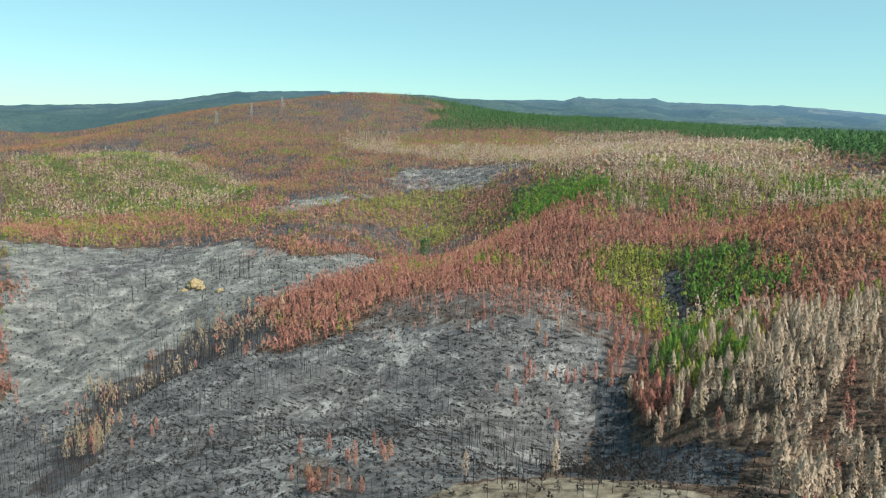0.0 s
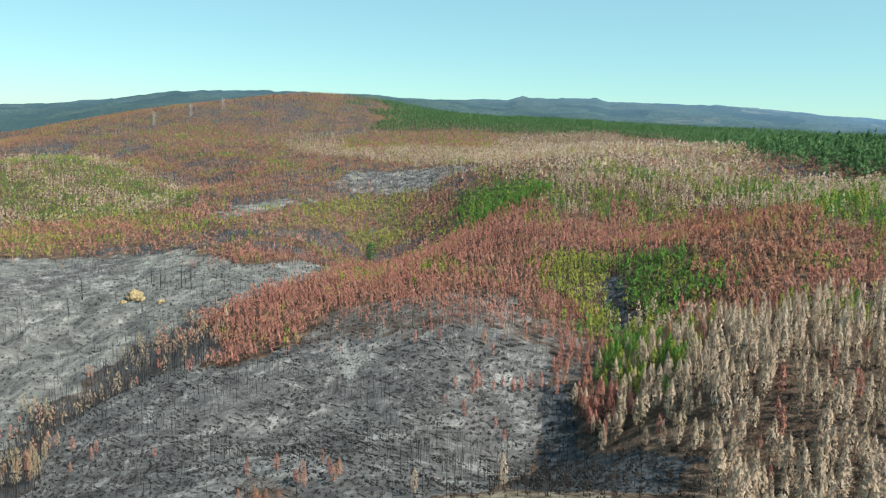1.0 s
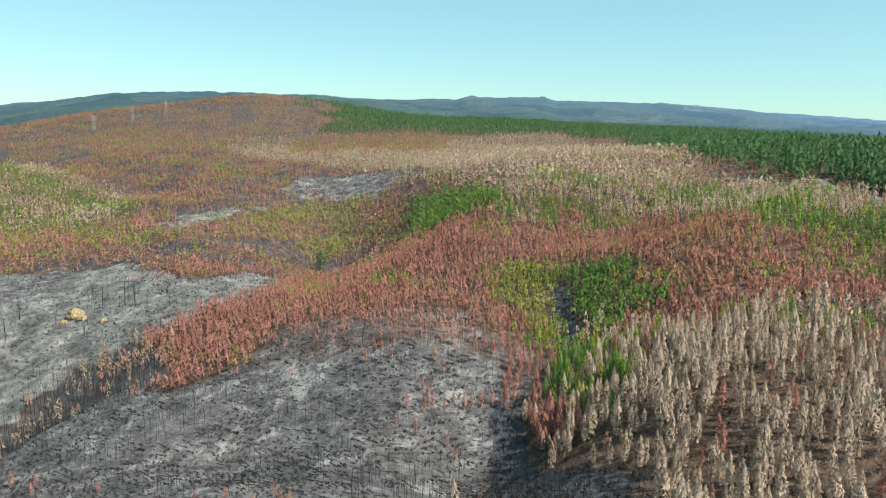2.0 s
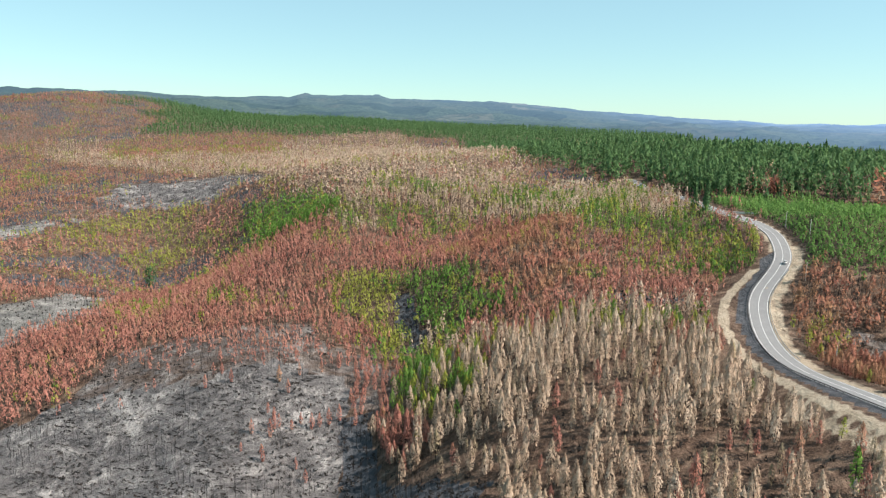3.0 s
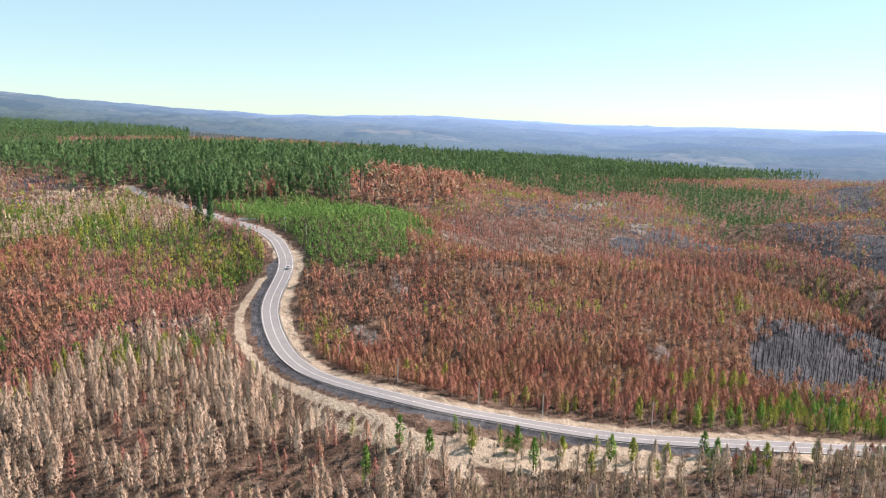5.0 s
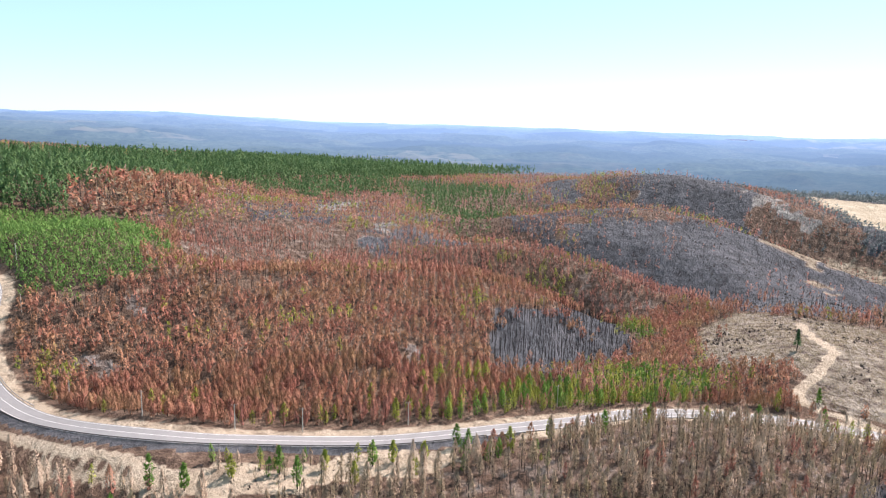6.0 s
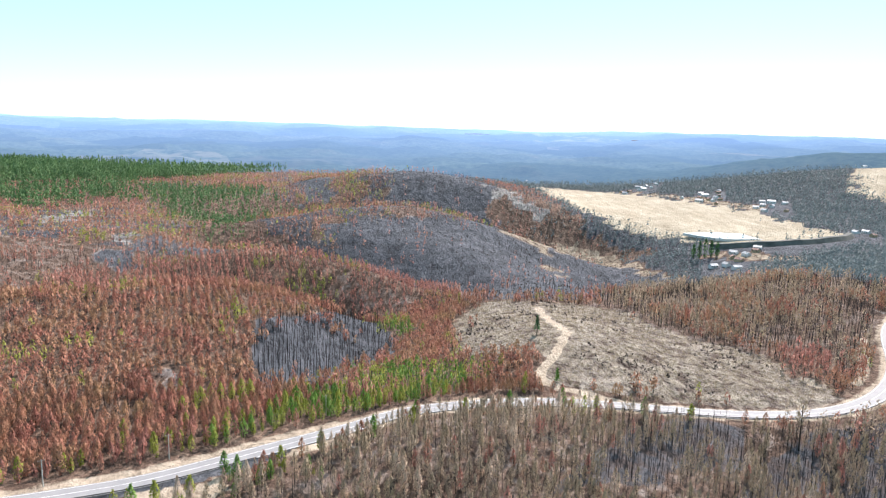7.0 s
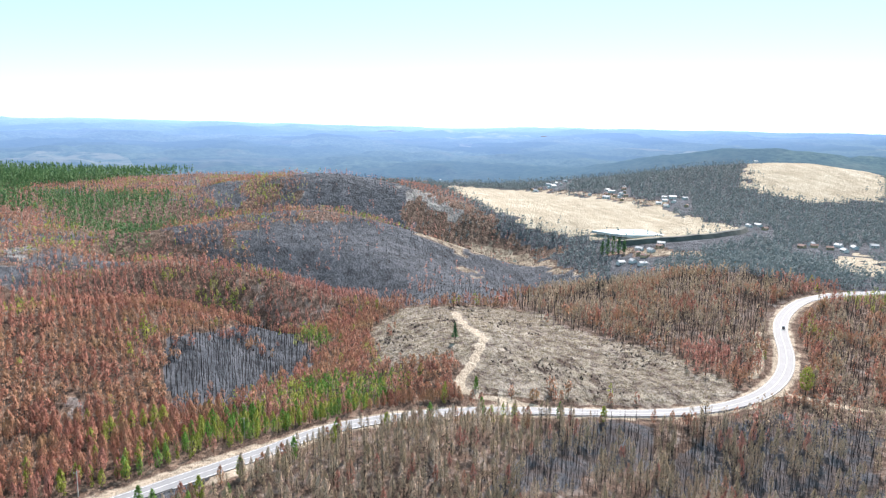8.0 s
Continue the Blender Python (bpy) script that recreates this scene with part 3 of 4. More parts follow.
# ---------------------------------------------------------------- ground
def polar(radii, angles):
    a, r = np.meshgrid(np.radians(angles), radii)
    x, y = (r * np.sin(a)).ravel(), (r * np.cos(a)).ravel()
    nr, na = len(radii), len(angles)
    i, j = np.meshgrid(np.arange(nr - 1), np.arange(na - 1), indexing="ij")
    q = (i * na + j).ravel()
    return x, y, np.stack([q, q + 1, q + na + 1, q + na], -1)


angles = np.r_[np.arange(-180, -40, 4.0), np.arange(-40, 146, 0.42), np.arange(146, 180.1, 4.0)]
angles[-1] = 180
radii = np.r_[0.02, 30, 60, 90, 120, np.geomspace(140, 4950, 285)]
gx, gy, gf = polar(radii, angles)
gz = height(gx, gy)
ground = new("ground", mesh_from("ground", np.stack([gx, gy, gz], -1), gf, [GROUND], smooth=True))
tagged(ground, "hilly burnt ground of grey ash, brown soil and litter", "ground", kind="structure")
kinds = zone_of(gx, gy)
ASH = {"ash": (1, 0.0), "floor": (0.35, 0.0), "ash_pale": (1, 0.9), "ash_dark": (0.95, 0.0), "red_sparse": (0.5, 0.0), "sticks": (0.8, 0.0), "slash": (0.5, 0.3), "ash_thin": (0.4, 0.1), "tan": (0.3, 0.6), "brown": (0.4, 0.25), "burnt": (0.4, 0.0), "charred": (0.35, 0.0), "red_far": (0.3, 0.0)}
cov = np.zeros((len(gx), 4), np.float32)
ton = np.zeros(len(gx), np.float32)
for k, (a, b) in ASH.items():
    if k in KINDS:
        sel = kinds == KINDS.index(k)
        cov[sel, 0], ton[sel] = a, b
for k, v in (("field", 1.0), ("meadow", 1.0), ("slash", 0.46), ("tan", 0.5)):
    cov[kinds == KINDS.index(k), 2] = v
# this dark cover also paints shade in two gaps and haze blue under woods
for k, v in (("ash_dark", 0.9), ("sticks", 0.8), ("brown", 0.12), ("gap", 0.9), ("charred", 0.55), ("red_far", 0.6), ("woods", 0.85)):
    if k in KINDS:
        cov[kinds == KINDS.index(k), 3] = v
# outer bends: dark strip painting ditch and rail shadow; inner side: pale gravel
d_road, at = from_line(gx, gy, road_line)
along = np.gradient(road_line, axis=0)[at]
outer = ((gx - road_line[at, 0]) * along[:, 1] - (gy - road_line[at, 1]) * along[:, 0] > 0) & (gy > 20) & (gy < 300)
cov[:, 1] = np.maximum(cov[:, 1], np.where(outer, 0, 0.62 * np.clip((np.where((gy > 0) & (gy < 300), 12.5, 9.5) - d_road) / 3, 0, 1)))
cov[:, 3] = np.where(outer & (d_road < 9.5), 0.95, cov[:, 3])
cov[kinds == KINDS.index("sand"), 1] = 0.62
for line, wide in ((TRACK, 1.8), (PATHWAY, 2.2), (SPUR, 1.6), (BANK, 2.0)):
    d, _ = from_line(gx, gy, resampled(line, 2.0))
    cov[:, 1] = np.maximum(cov[:, 1], np.clip((wide + 1.5 - d) / 2.0, 0, 1))
ca = ground.data.attributes.new("cover", "FLOAT_COLOR", "POINT")
ca.data.foreach_set("color", cov.ravel())
ta = ground.data.attributes.new("tone", "FLOAT", "POINT")
ta.data.foreach_set("value", ton)

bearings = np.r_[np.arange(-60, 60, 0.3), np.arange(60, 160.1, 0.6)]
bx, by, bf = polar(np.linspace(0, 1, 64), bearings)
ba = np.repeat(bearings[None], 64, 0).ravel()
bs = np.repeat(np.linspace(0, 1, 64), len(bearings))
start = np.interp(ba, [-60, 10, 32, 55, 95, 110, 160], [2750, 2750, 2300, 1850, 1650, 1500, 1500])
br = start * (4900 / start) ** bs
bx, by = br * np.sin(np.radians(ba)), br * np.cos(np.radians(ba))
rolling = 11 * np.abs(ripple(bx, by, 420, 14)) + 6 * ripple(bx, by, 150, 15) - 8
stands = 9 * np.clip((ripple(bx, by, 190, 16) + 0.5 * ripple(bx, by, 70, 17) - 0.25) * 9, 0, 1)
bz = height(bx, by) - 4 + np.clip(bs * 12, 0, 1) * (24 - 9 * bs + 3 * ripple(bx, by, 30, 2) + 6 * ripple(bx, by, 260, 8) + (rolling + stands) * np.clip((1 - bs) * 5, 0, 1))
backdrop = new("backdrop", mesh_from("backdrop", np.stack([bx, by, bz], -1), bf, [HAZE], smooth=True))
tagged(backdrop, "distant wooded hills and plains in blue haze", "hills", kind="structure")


# ---------------------------------------------------------------- road
def ribbon(line, z, lo, hi, lift):
    """Verts and quads of a strip beside a line, from lo to hi metres to its right."""
    t = np.gradient(line, axis=0)
    t /= np.hypot(*t.T)[:, None]
    side = np.stack([t[:, 1], -t[:, 0]], -1)
    a, b = line + side * lo, line + side * hi
    v = np.concatenate([np.c_[a, z + lift], np.c_[b, z + lift]])
    n = len(line)
    k = np.arange(n - 1)
    return v, np.stack([k, k + n, k + n + 1, k + 1], -1)


def solid_strip(name, line, z, lo, hi, top, thick, mat):
    """A strip with thickness."""
    v, f = ribbon(line, z, lo, hi, top)
    v2, f2 = ribbon(line, z, lo, hi, top - thick)
    n = len(line)
    k = np.arange(n - 1)
    m1 = np.stack([k, k + 1, k + 1 + 2 * n, k + 2 * n], -1)
    m2 = np.stack([k + n, k + 3 * n, k + 1 + 3 * n, k + 1 + n], -1)
    return mesh_from(name, np.concatenate([v, v2]), np.concatenate([f[:, ::-1], f2 + 2 * n, m1, m2]), [mat])


road = tagged(new("road", solid_strip("road", road_line, road_z, -4.5, 4.5, 0.0, 0.35, ASPHALT)), "two-lane grey asphalt road winding between burnt plantations", "road", kind="structure")
for lo in (-3.95, 3.8):
    o = new("edge_line", solid_strip("edge_line", road_line, road_z, lo, lo + 0.16, 0.03, 0.02, PAINT))
    o.parent = road
o = new("centre_line", solid_strip("centre_line", road_line, road_z, -0.08, 0.08, 0.03, 0.02, PAINT))
o.parent = road


# ---------------------------------------------------------------- things by the road and in the valley
def plain(name, a, b, rough=0.7, metal=0.0, scale=1.5):
    p = Mat(name, rough, 0.4)
    p.b.inputs["Metallic"].default_value = metal
    p.base(p.ramp(p.noise(scale, 4), [(0.3, a), (0.7, b)]))
    return p.m


STEEL = plain("galvanised_steel", (0.28, 0.28, 0.29), (0.5, 0.5, 0.5), 0.45, 0.7)
DARKSTEEL = plain("sooty_steel", (0.04, 0.04, 0.045), (0.13, 0.125, 0.12), 0.6, 0.3)
CONCRETE = plain("pale_concrete", (0.42, 0.40, 0.36), (0.62, 0.59, 0.54), 0.9)
WHITEWASH = plain("white_wall", (0.55, 0.54, 0.52), (0.75, 0.74, 0.72), 0.85)
OCHRE = plain("ochre_wall", (0.34, 0.25, 0.15), (0.5, 0.4, 0.26), 0.85)
TINROOF = plain("tin_roof", (0.2, 0.22, 0.24), (0.34, 0.36, 0.37), 0.6, 0.1)
REDROOF = plain("rusty_roof", (0.13, 0.075, 0.06), (0.24, 0.14, 0.11), 0.8)
GLASS = plain("dark_glass", (0.015, 0.018, 0.02), (0.04, 0.045, 0.05), 0.12)
RUBBER = plain("black_rubber", (0.012, 0.012, 0.012), (0.03, 0.03, 0.03), 0.8)
WHITECAR = plain("white_car_paint", (0.72, 0.72, 0.72), (0.82, 0.82, 0.82), 0.25)
DARKCAR = plain("dark_car_paint", (0.02, 0.022, 0.028), (0.045, 0.048, 0.055), 0.25)
ROCK = plain("ochre_rock", (0.16, 0.115, 0.06), (0.40, 0.30, 0.16), 0.95, 0.0, 0.6)
SOOTEARTH = plain("dark_earth_bank", (0.05, 0.055, 0.05), (0.12, 0.12, 0.105), 0.95, 0.0, 0.1)
TIMBER = plain("grey_timber", (0.2, 0.165, 0.13), (0.4, 0.34, 0.28), 0.85)
m = Mat("pale_shallow_water", 0.18, 0.5)
m.base(m.ramp(m.noise(0.03, 4), [(0.35, (0.45, 0.47, 0.46)), (0.65, (0.72, 0.72, 0.69))]))
SHALLOWS = m.m


def part(name, bm, mat, parent, label=""):
    """Links a bmesh as one mesh object under a thing or a part."""
    me = bpy.data.meshes.new(name)
    bm.to_mesh(me)
    bm.free()
    me.materials.append(mat)
    o = new(name, me)
    o.parent = parent
    return tagged(o, label)


def box(bm, sx, sy, sz, x=0, y=0, z=0, bevel=0.0, rot=None):
    """Adds a box that stands on z, bevelled where wanted."""
    got = bmesh.ops.create_cube(bm, size=1, matrix=pose(x, y, z + sz / 2) @ (rot or Matrix()) @ Matrix.Diagonal((sx, sy, sz, 1)))
    if bevel:
        edges = list({e for v in got["verts"] for e in v.link_edges})
        bmesh.ops.bevel(bm, geom=edges, offset=bevel, segments=2, affect="EDGES", profile=0.5)
    return bm


def rod(bm, a, b, r0, r1, sides=6):
    """Adds a tapered bar from a to b."""
    a, b = Vector(a), Vector(b)
    d = b - a
    m = Matrix.Translation((a + b) / 2) @ d.to_track_quat("Z", "Y").to_matrix().to_4x4()
    bmesh.ops.create_cone(bm, cap_ends=True, segments=sides, radius1=r0, radius2=r1, depth=d.length, matrix=m)
    return bm


def ground_at(x, y):
    return float(height(x, y)[0])


def thing(name, x, y, turn, label, cat, group="", z=None):
    o = tagged(new(name), label, cat, group)
    o.matrix_basis = pose(x, y, ground_at(x, y) if z is None else z, 0, 0, turn)
    return o


def road_span(a, b):
    """Indices of the road's samples nearest to two places."""
    i, j = (int(np.hypot(*(road_line - np.array(p)).T).argmin()) for p in (a, b))
    return min(i, j), max(i, j)


def guard_rail(a, b, side, mat, label):
    i, j = road_span(a, b)
    line, z = road_line[i:j], road_z[i:j]
    top = tagged(new("guard_rail"), label, "guard rail", "guard rails along the road")
    me = solid_strip("beam", line, z, side - 0.05, side + 0.05, 0.8, 0.34, mat)
    new("beam", me).parent = top
    t = np.gradient(line, axis=0)
    t /= np.hypot(*t.T)[:, None]
    bm = box(bmesh.new(), 0.16, 0.16, 1.1, 0, 0, -0.4, 0.02)
    first = part("post", bm, mat, top)
    for n, k in enumerate(range(0, len(line), 1)):
        o = first if n == 0 else new("post", first.data)
        o.parent = top
        s = side + (0.14 if side > 0 else -0.14)
        o.matrix_basis = pose(line[k, 0] + t[k, 1] * s, line[k, 1] - t[k, 0] * s, z[k])


guard_rail((300, 282), (262, 30), 5.0, DARKSTEEL, "long dark sooty steel guard rail along the bend")
guard_rail((299, 281), (226, 202), -5.0, STEEL, "pale steel guard rail on the inside of the bend")
guard_rail((292, -118), (283, -240), 5.0, DARKSTEEL, "dark steel guard rail below the clearing")


def utility_pole(x, y, turn):
    p = thing("utility_pole", x, y, turn, "pale concrete utility pole on the sandy verge", "pole", "utility poles along the road")
    part("shaft", rod(bmesh.new(), (0, 0, -0.8), (0, 0, 9.4), 0.2, 0.12, 8), CONCRETE, p)
    part("crossarm", box(bmesh.new(), 2.2, 0.12, 0.14, 0, 0, 8.9, 0.01), TIMBER, p, "grey timber crossarm")
    for k in (-0.95, 0.0, 0.95):
        part("insulator", rod(bmesh.new(), (k, 0, 9.04), (k, 0, 9.3), 0.06, 0.04, 6), WHITEWASH, p)
    return p


for x, y, turn in ((243, 196, 40), (221, 150, 85), (227, 118, 110), (238, 97, 118), (258, 62, 118), (353, 330, 10), (343, 303, 30), (296, 6, 125), (297, 262, 50)):
    utility_pole(x, y, turn)


def car(x, y, z, turn, paint, label):
    c = tagged(new("car"), label, "car", "cars on the road")
    c.matrix_basis = pose(x, y, z, 0, 0, turn)
    bm = box(bmesh.new(), 1.76, 4.3, 0.62, 0, 0, 0.3, 0.14)
    body = part("body", bm, paint, c)
    bm = bmesh.new()
    box(bm, 1.6, 2.4, 0.58, 0, -0.25, 0.9, 0.0)
    for v in bm.verts:
        if v.co.z > 1.2:
            v.co.x *= 0.8
            v.co.y = -0.25 + (v.co.y + 0.25) * 0.68
    bmesh.ops.bevel(bm, geom=bm.edges[:], offset=0.06, segments=2, affect="EDGES")
    part("cabin", bm, GLASS, c, "dark tinted windows")
    part("roof", box(bmesh.new(), 1.3, 1.6, 0.06, 0, -0.25, 1.46, 0.02), paint, c)
    for sx in (-0.8, 0.8):
        for sy in (-1.35, 1.35):
            w = part("wheel", rod(bmesh.new(), (sx - 0.1, sy, 0.32), (sx + 0.1, sy, 0.32), 0.32, 0.32, 14), RUBBER, c)
            part("rim", rod(bmesh.new(), (sx - 0.11, sy, 0.32), (sx + 0.11, sy, 0.32), 0.19, 0.19, 10), STEEL, w)
        part("headlight", box(bmesh.new(), 0.3, 0.08, 0.14, sx * 0.78, 2.12, 0.62, 0.02), WHITEWASH, c)
        part("tail_light", box(bmesh.new(), 0.26, 0.08, 0.16, sx * 0.8, -2.12, 0.62, 0.02), REDROOF, c)
    return c


def on_road(p, side):
    """A place in one lane, with the road's height and bearing there."""
    i = int(np.hypot(*(road_line - np.array(p)).T).argmin())
    t = road_line[i + 1] - road_line[i - 1]
    t = t / np.hypot(*t)
    return road_line[i, 0] + t[1] * side, road_line[i, 1] - t[0] * side, road_z[i] + 0.01, math.degrees(math.atan2(-t[0], t[1]))


x, y, z, turn = on_road((306, 286), -1.8)
car(x, y, z, turn + 180, WHITECAR, "small white car driving along the bend")
x, y, z, turn = on_road((372, -331), 1.8)
car(x, y, z, turn, DARKCAR, "small dark car driving on the far bend")


def pylon(x, y, turn, tall):
    p = thing("transmission_pylon", x, y, turn, "steel lattice transmission pylon on the ridge", "pylon", "pylons on the ridge")
    w = tall * 0.11
    corners = [(-1, -1), (1, -1), (1, 1), (-1, 1)]
    levels = [0, 0.22, 0.42, 0.6, 0.76, 0.9, 1.0]
    def at(c, u):
        k = w * (1 - 0.88 * min(1, u / 0.78)) if u < 0.78 else w * 0.12
        return (c[0] * k, c[1] * k, u * tall - (1 if u == 0 else 0))
    for c in corners:
        bm = bmesh.new()
        for a, b in zip(levels, levels[1:]):
            rod(bm, at(c, a), at(c, b), 0.22, 0.2, 4)
        part("leg", bm, STEEL, p)
    for n in range(4):
        bm = bmesh.new()
        for a, b in zip(levels, levels[1:]):
            rod(bm, at(corners[n], a), at(corners[(n + 1) % 4], b), 0.12, 0.12, 3)
            rod(bm, at(corners[(n + 1) % 4], a), at(corners[n], b), 0.12, 0.12, 3)
        part("bracing", bm, STEEL, p)
    for u, reach in ((0.72, 0.17), (0.82, 0.2), (0.92, 0.15)):
        bm = bmesh.new()
        for k in (-1, 1):
            rod(bm, (0, 0, u * tall), (k * reach * tall, 0, u * tall), 0.3, 0.12, 4)
            rod(bm, (0, 0, u * tall + 1.5), (k * reach * tall, 0, u * tall), 0.15, 0.12, 4)
        part("crossarm", bm, STEEL, p)


for x, y, tall in ((-588, 1848, 36), (-525, 1947, 36), (-464, 2043, 38)):
    pylon(x, y, 35, tall)

wall = thing("barrier_wall", 366, 375, 132, "long low white concrete wall beside the road", "wall")
part("wall", box(bmesh.new(), 19, 0.4, 1.5, 0, 0, -0.3, 0.04), WHITEWASH, wall)
part("coping", box(bmesh.new(), 19.2, 0.6, 0.14, 0, 0, 1.2, 0.03), CONCRETE, wall)


def gable_house(wide, deep, wall_h, walls, roofs, label):
    """A small house with a pitched roof, door and windows."""
    h = tagged(new("house"), label, "house", "houses in the valley")
    part("wall", box(bmesh.new(), wide, deep, wall_h + 1, 0, 0, -1), walls, h)
    bm = bmesh.new()
    for s in (-1, 1):
        a = math.atan2(wide * 0.28, wide / 2)
        box(bm, wide * 0.62, deep + 0.8, 0.16, s * wide * 0.27, 0, wall_h + wide * 0.13, 0, Matrix.Rotation(s * a, 4, "Y"))
    roof = part("roof", bm, roofs, h)
    bm = bmesh.new()
    v = [bm.verts.new(c) for c in ((-wide / 2, -deep / 2, wall_h), (wide / 2, -deep / 2, wall_h), (0, -deep / 2, wall_h + wide * 0.27), (-wide / 2, deep / 2, wall_h), (wide / 2, deep / 2, wall_h), (0, deep / 2, wall_h + wide * 0.27))]
    for f in ((0, 1, 2), (5, 4, 3), (0, 3, 4, 1), (0, 2, 5, 3), (1, 4, 5, 2)):
        bm.faces.new([v[i] for i in f])
    part("gable", bm, walls, h)
    part("door", box(bmesh.new(), 0.1, 0.95, 2.05, -wide / 2 - 0.03, 0.4, 0), TIMBER, h)
    for y in (-deep * 0.3, deep * 0.32):
        part("window", box(bmesh.new(), 0.1, 1.3, 1.1, -wide / 2 - 0.03, y, 1.0), GLASS, h)
    part("chimney", box(bmesh.new(), 0.6, 0.6, 1.6, wide * 0.2, deep * 0.2, wall_h + wide * 0.08, 0.03), CONCRETE, roof)
    return h


KINDS_OF_HOUSE = [
    (6, 8.5, 2.6, WHITEWASH, TINROOF, "white house with a grey tin roof among trees"),
    (5.5, 7.5, 2.5, OCHRE, REDROOF, "ochre house with a rusty red roof"),
    (7, 12, 3.2, WHITEWASH, TINROOF, "long white barn with a pale tin roof"),
]
built, house_made = [], {}
spots = random.Random(5)
# clusters of houses: middle, spread along and across, count
for cx, cy, along, across, turn, count in ((1620, -495, 120, 24, -38, 30), (1265, -572, 90, 16, -50, 24), (1120, -640, 70, 24, -40, 28), (1010, -680, 40, 28, -25, 20), (700, -440, 50, 14, 120, 16), (640, -655, 50, 36, 60, 18), (1170, -985, 20, 15, 0, 4), (787, -650, 20, 16, 0, 5)):
    for _ in range(count):
        u, v = spots.gauss(0, 0.55) * along, spots.gauss(0, 0.55) * across
        c, s = math.cos(radians(turn)), math.sin(radians(turn))
        x, y = cx + c * u - s * v, cy + s * u + c * v
        spot = KINDS[zone_of(np.array([x]), np.array([y]))[0]]
        if spot in ("field", "pond") or any(math.hypot(x - a, y - b) < 13 for a, b in built):
            continue
        k = spots.choice((0, 0, 0, 0, 1, 1, 2))
        m = pose(x, y, ground_at(x, y), 0, 0, spots.uniform(0, 360))
        built.append((x, y))
        if k not in house_made:
            house_made[k] = gable_house(*KINDS_OF_HOUSE[k])
            house_made[k].matrix_basis = m
        else:
            copy_thing(house_made[k], m)


def flat_patch(name, outline, z, mat, thick=0.5):
    bm = bmesh.new()
    f = bm.faces.new([bm.verts.new((x, y, z)) for x, y in outline])
    got = bmesh.ops.extrude_face_region(bm, geom=[f])
    for v in got["geom"]:
        if isinstance(v, bmesh.types.BMVert):
            v.co.z -= thick
    bmesh.ops.recalc_face_normals(bm, faces=bm.faces[:])
    me = bpy.data.meshes.new(name)
    bm.to_mesh(me)
    bm.free()
    me.materials.append(mat)
    return new(name, me)


def embankment(name, line, z, crown, foot, tall, mat):
    """A bank of earth along a line: half its width on top and at the foot, and its height."""
    t = np.gradient(line, axis=0)
    t /= np.hypot(*t.T)[:, None]
    side = np.stack([t[:, 1], -t[:, 0]], -1)
    uneven = 0.35 * ripple(line[:, 0], line[:, 1], 9, 40)
    rows = [np.c_[line + side * w, z + up + (uneven if up > 0 else 0)] for w, up in ((-foot, -2.0), (-crown, tall), (crown, tall), (foot, -2.0))]
    n, k = len(line), np.arange(len(line) - 1)
    faces = [np.stack([k + i * n, k + 1 + i * n, k + 1 + j * n, k + j * n], -1) for i, j in ((0, 1), (1, 2), (2, 3), (3, 0))]
    return mesh_from(name, np.concatenate(rows), np.concatenate(faces), [mat])


pond_outline = resampled([(818, -432), (824, -470), (812, -505), (793, -538), (768, -530), (770, -495), (776, -455), (818, -432)], 6.0)
water = flat_patch("water", [tuple(p) for p in pond_outline[:-2]], max(ground_at(*p) for p in ((800, -480), (790, -500), (805, -460))) + 0.5, SHALLOWS, 3.0)
tagged(water, "pale shallow pond at the edge of the dry field", "pond", kind="structure")

dam_line = resampled([(760, -436), (742, -470), (734, -505), (738, -550), (752, -600), (770, -625)], 5.0)
dz = height(*dam_line.T)
dam = tagged(new("dam", embankment("dam", dam_line, dz - 1.5, 3.0, 9.5, 6.5, SOOTEARTH)), "long dark earth dam below the pond", "dam", kind="structure")


for x, y, size, seed in ((-194, 547, 6.0, 1), (-186, 538, 3.5, 2), (-167, 524, 3.0, 3), (-200, 540, 2.6, 5)):
    me = bpy.data.meshes.new("boulder")
    bm = bmesh.new()
    bmesh.ops.create_icosphere(bm, subdivisions=3, radius=size)
    for v in bm.verts:
        v.co *= 1 + 0.4 * noise.noise(v.co * (1.6 / size) + Vector((seed, 0, 0)))
        v.co.z *= 0.75
    bm.to_mesh(me)
    bm.free()
    me.materials.append(ROCK)
    o = tagged(new("boulder", me), "ochre weathered boulder on the grey ash slope", "rock", "rocks on the ash slope")
    o.matrix_basis = pose(x, y, ground_at(x, y) + size * 0.2)


# ---------------------------------------------------------------- trees
rng = np.random.default_rng(7)


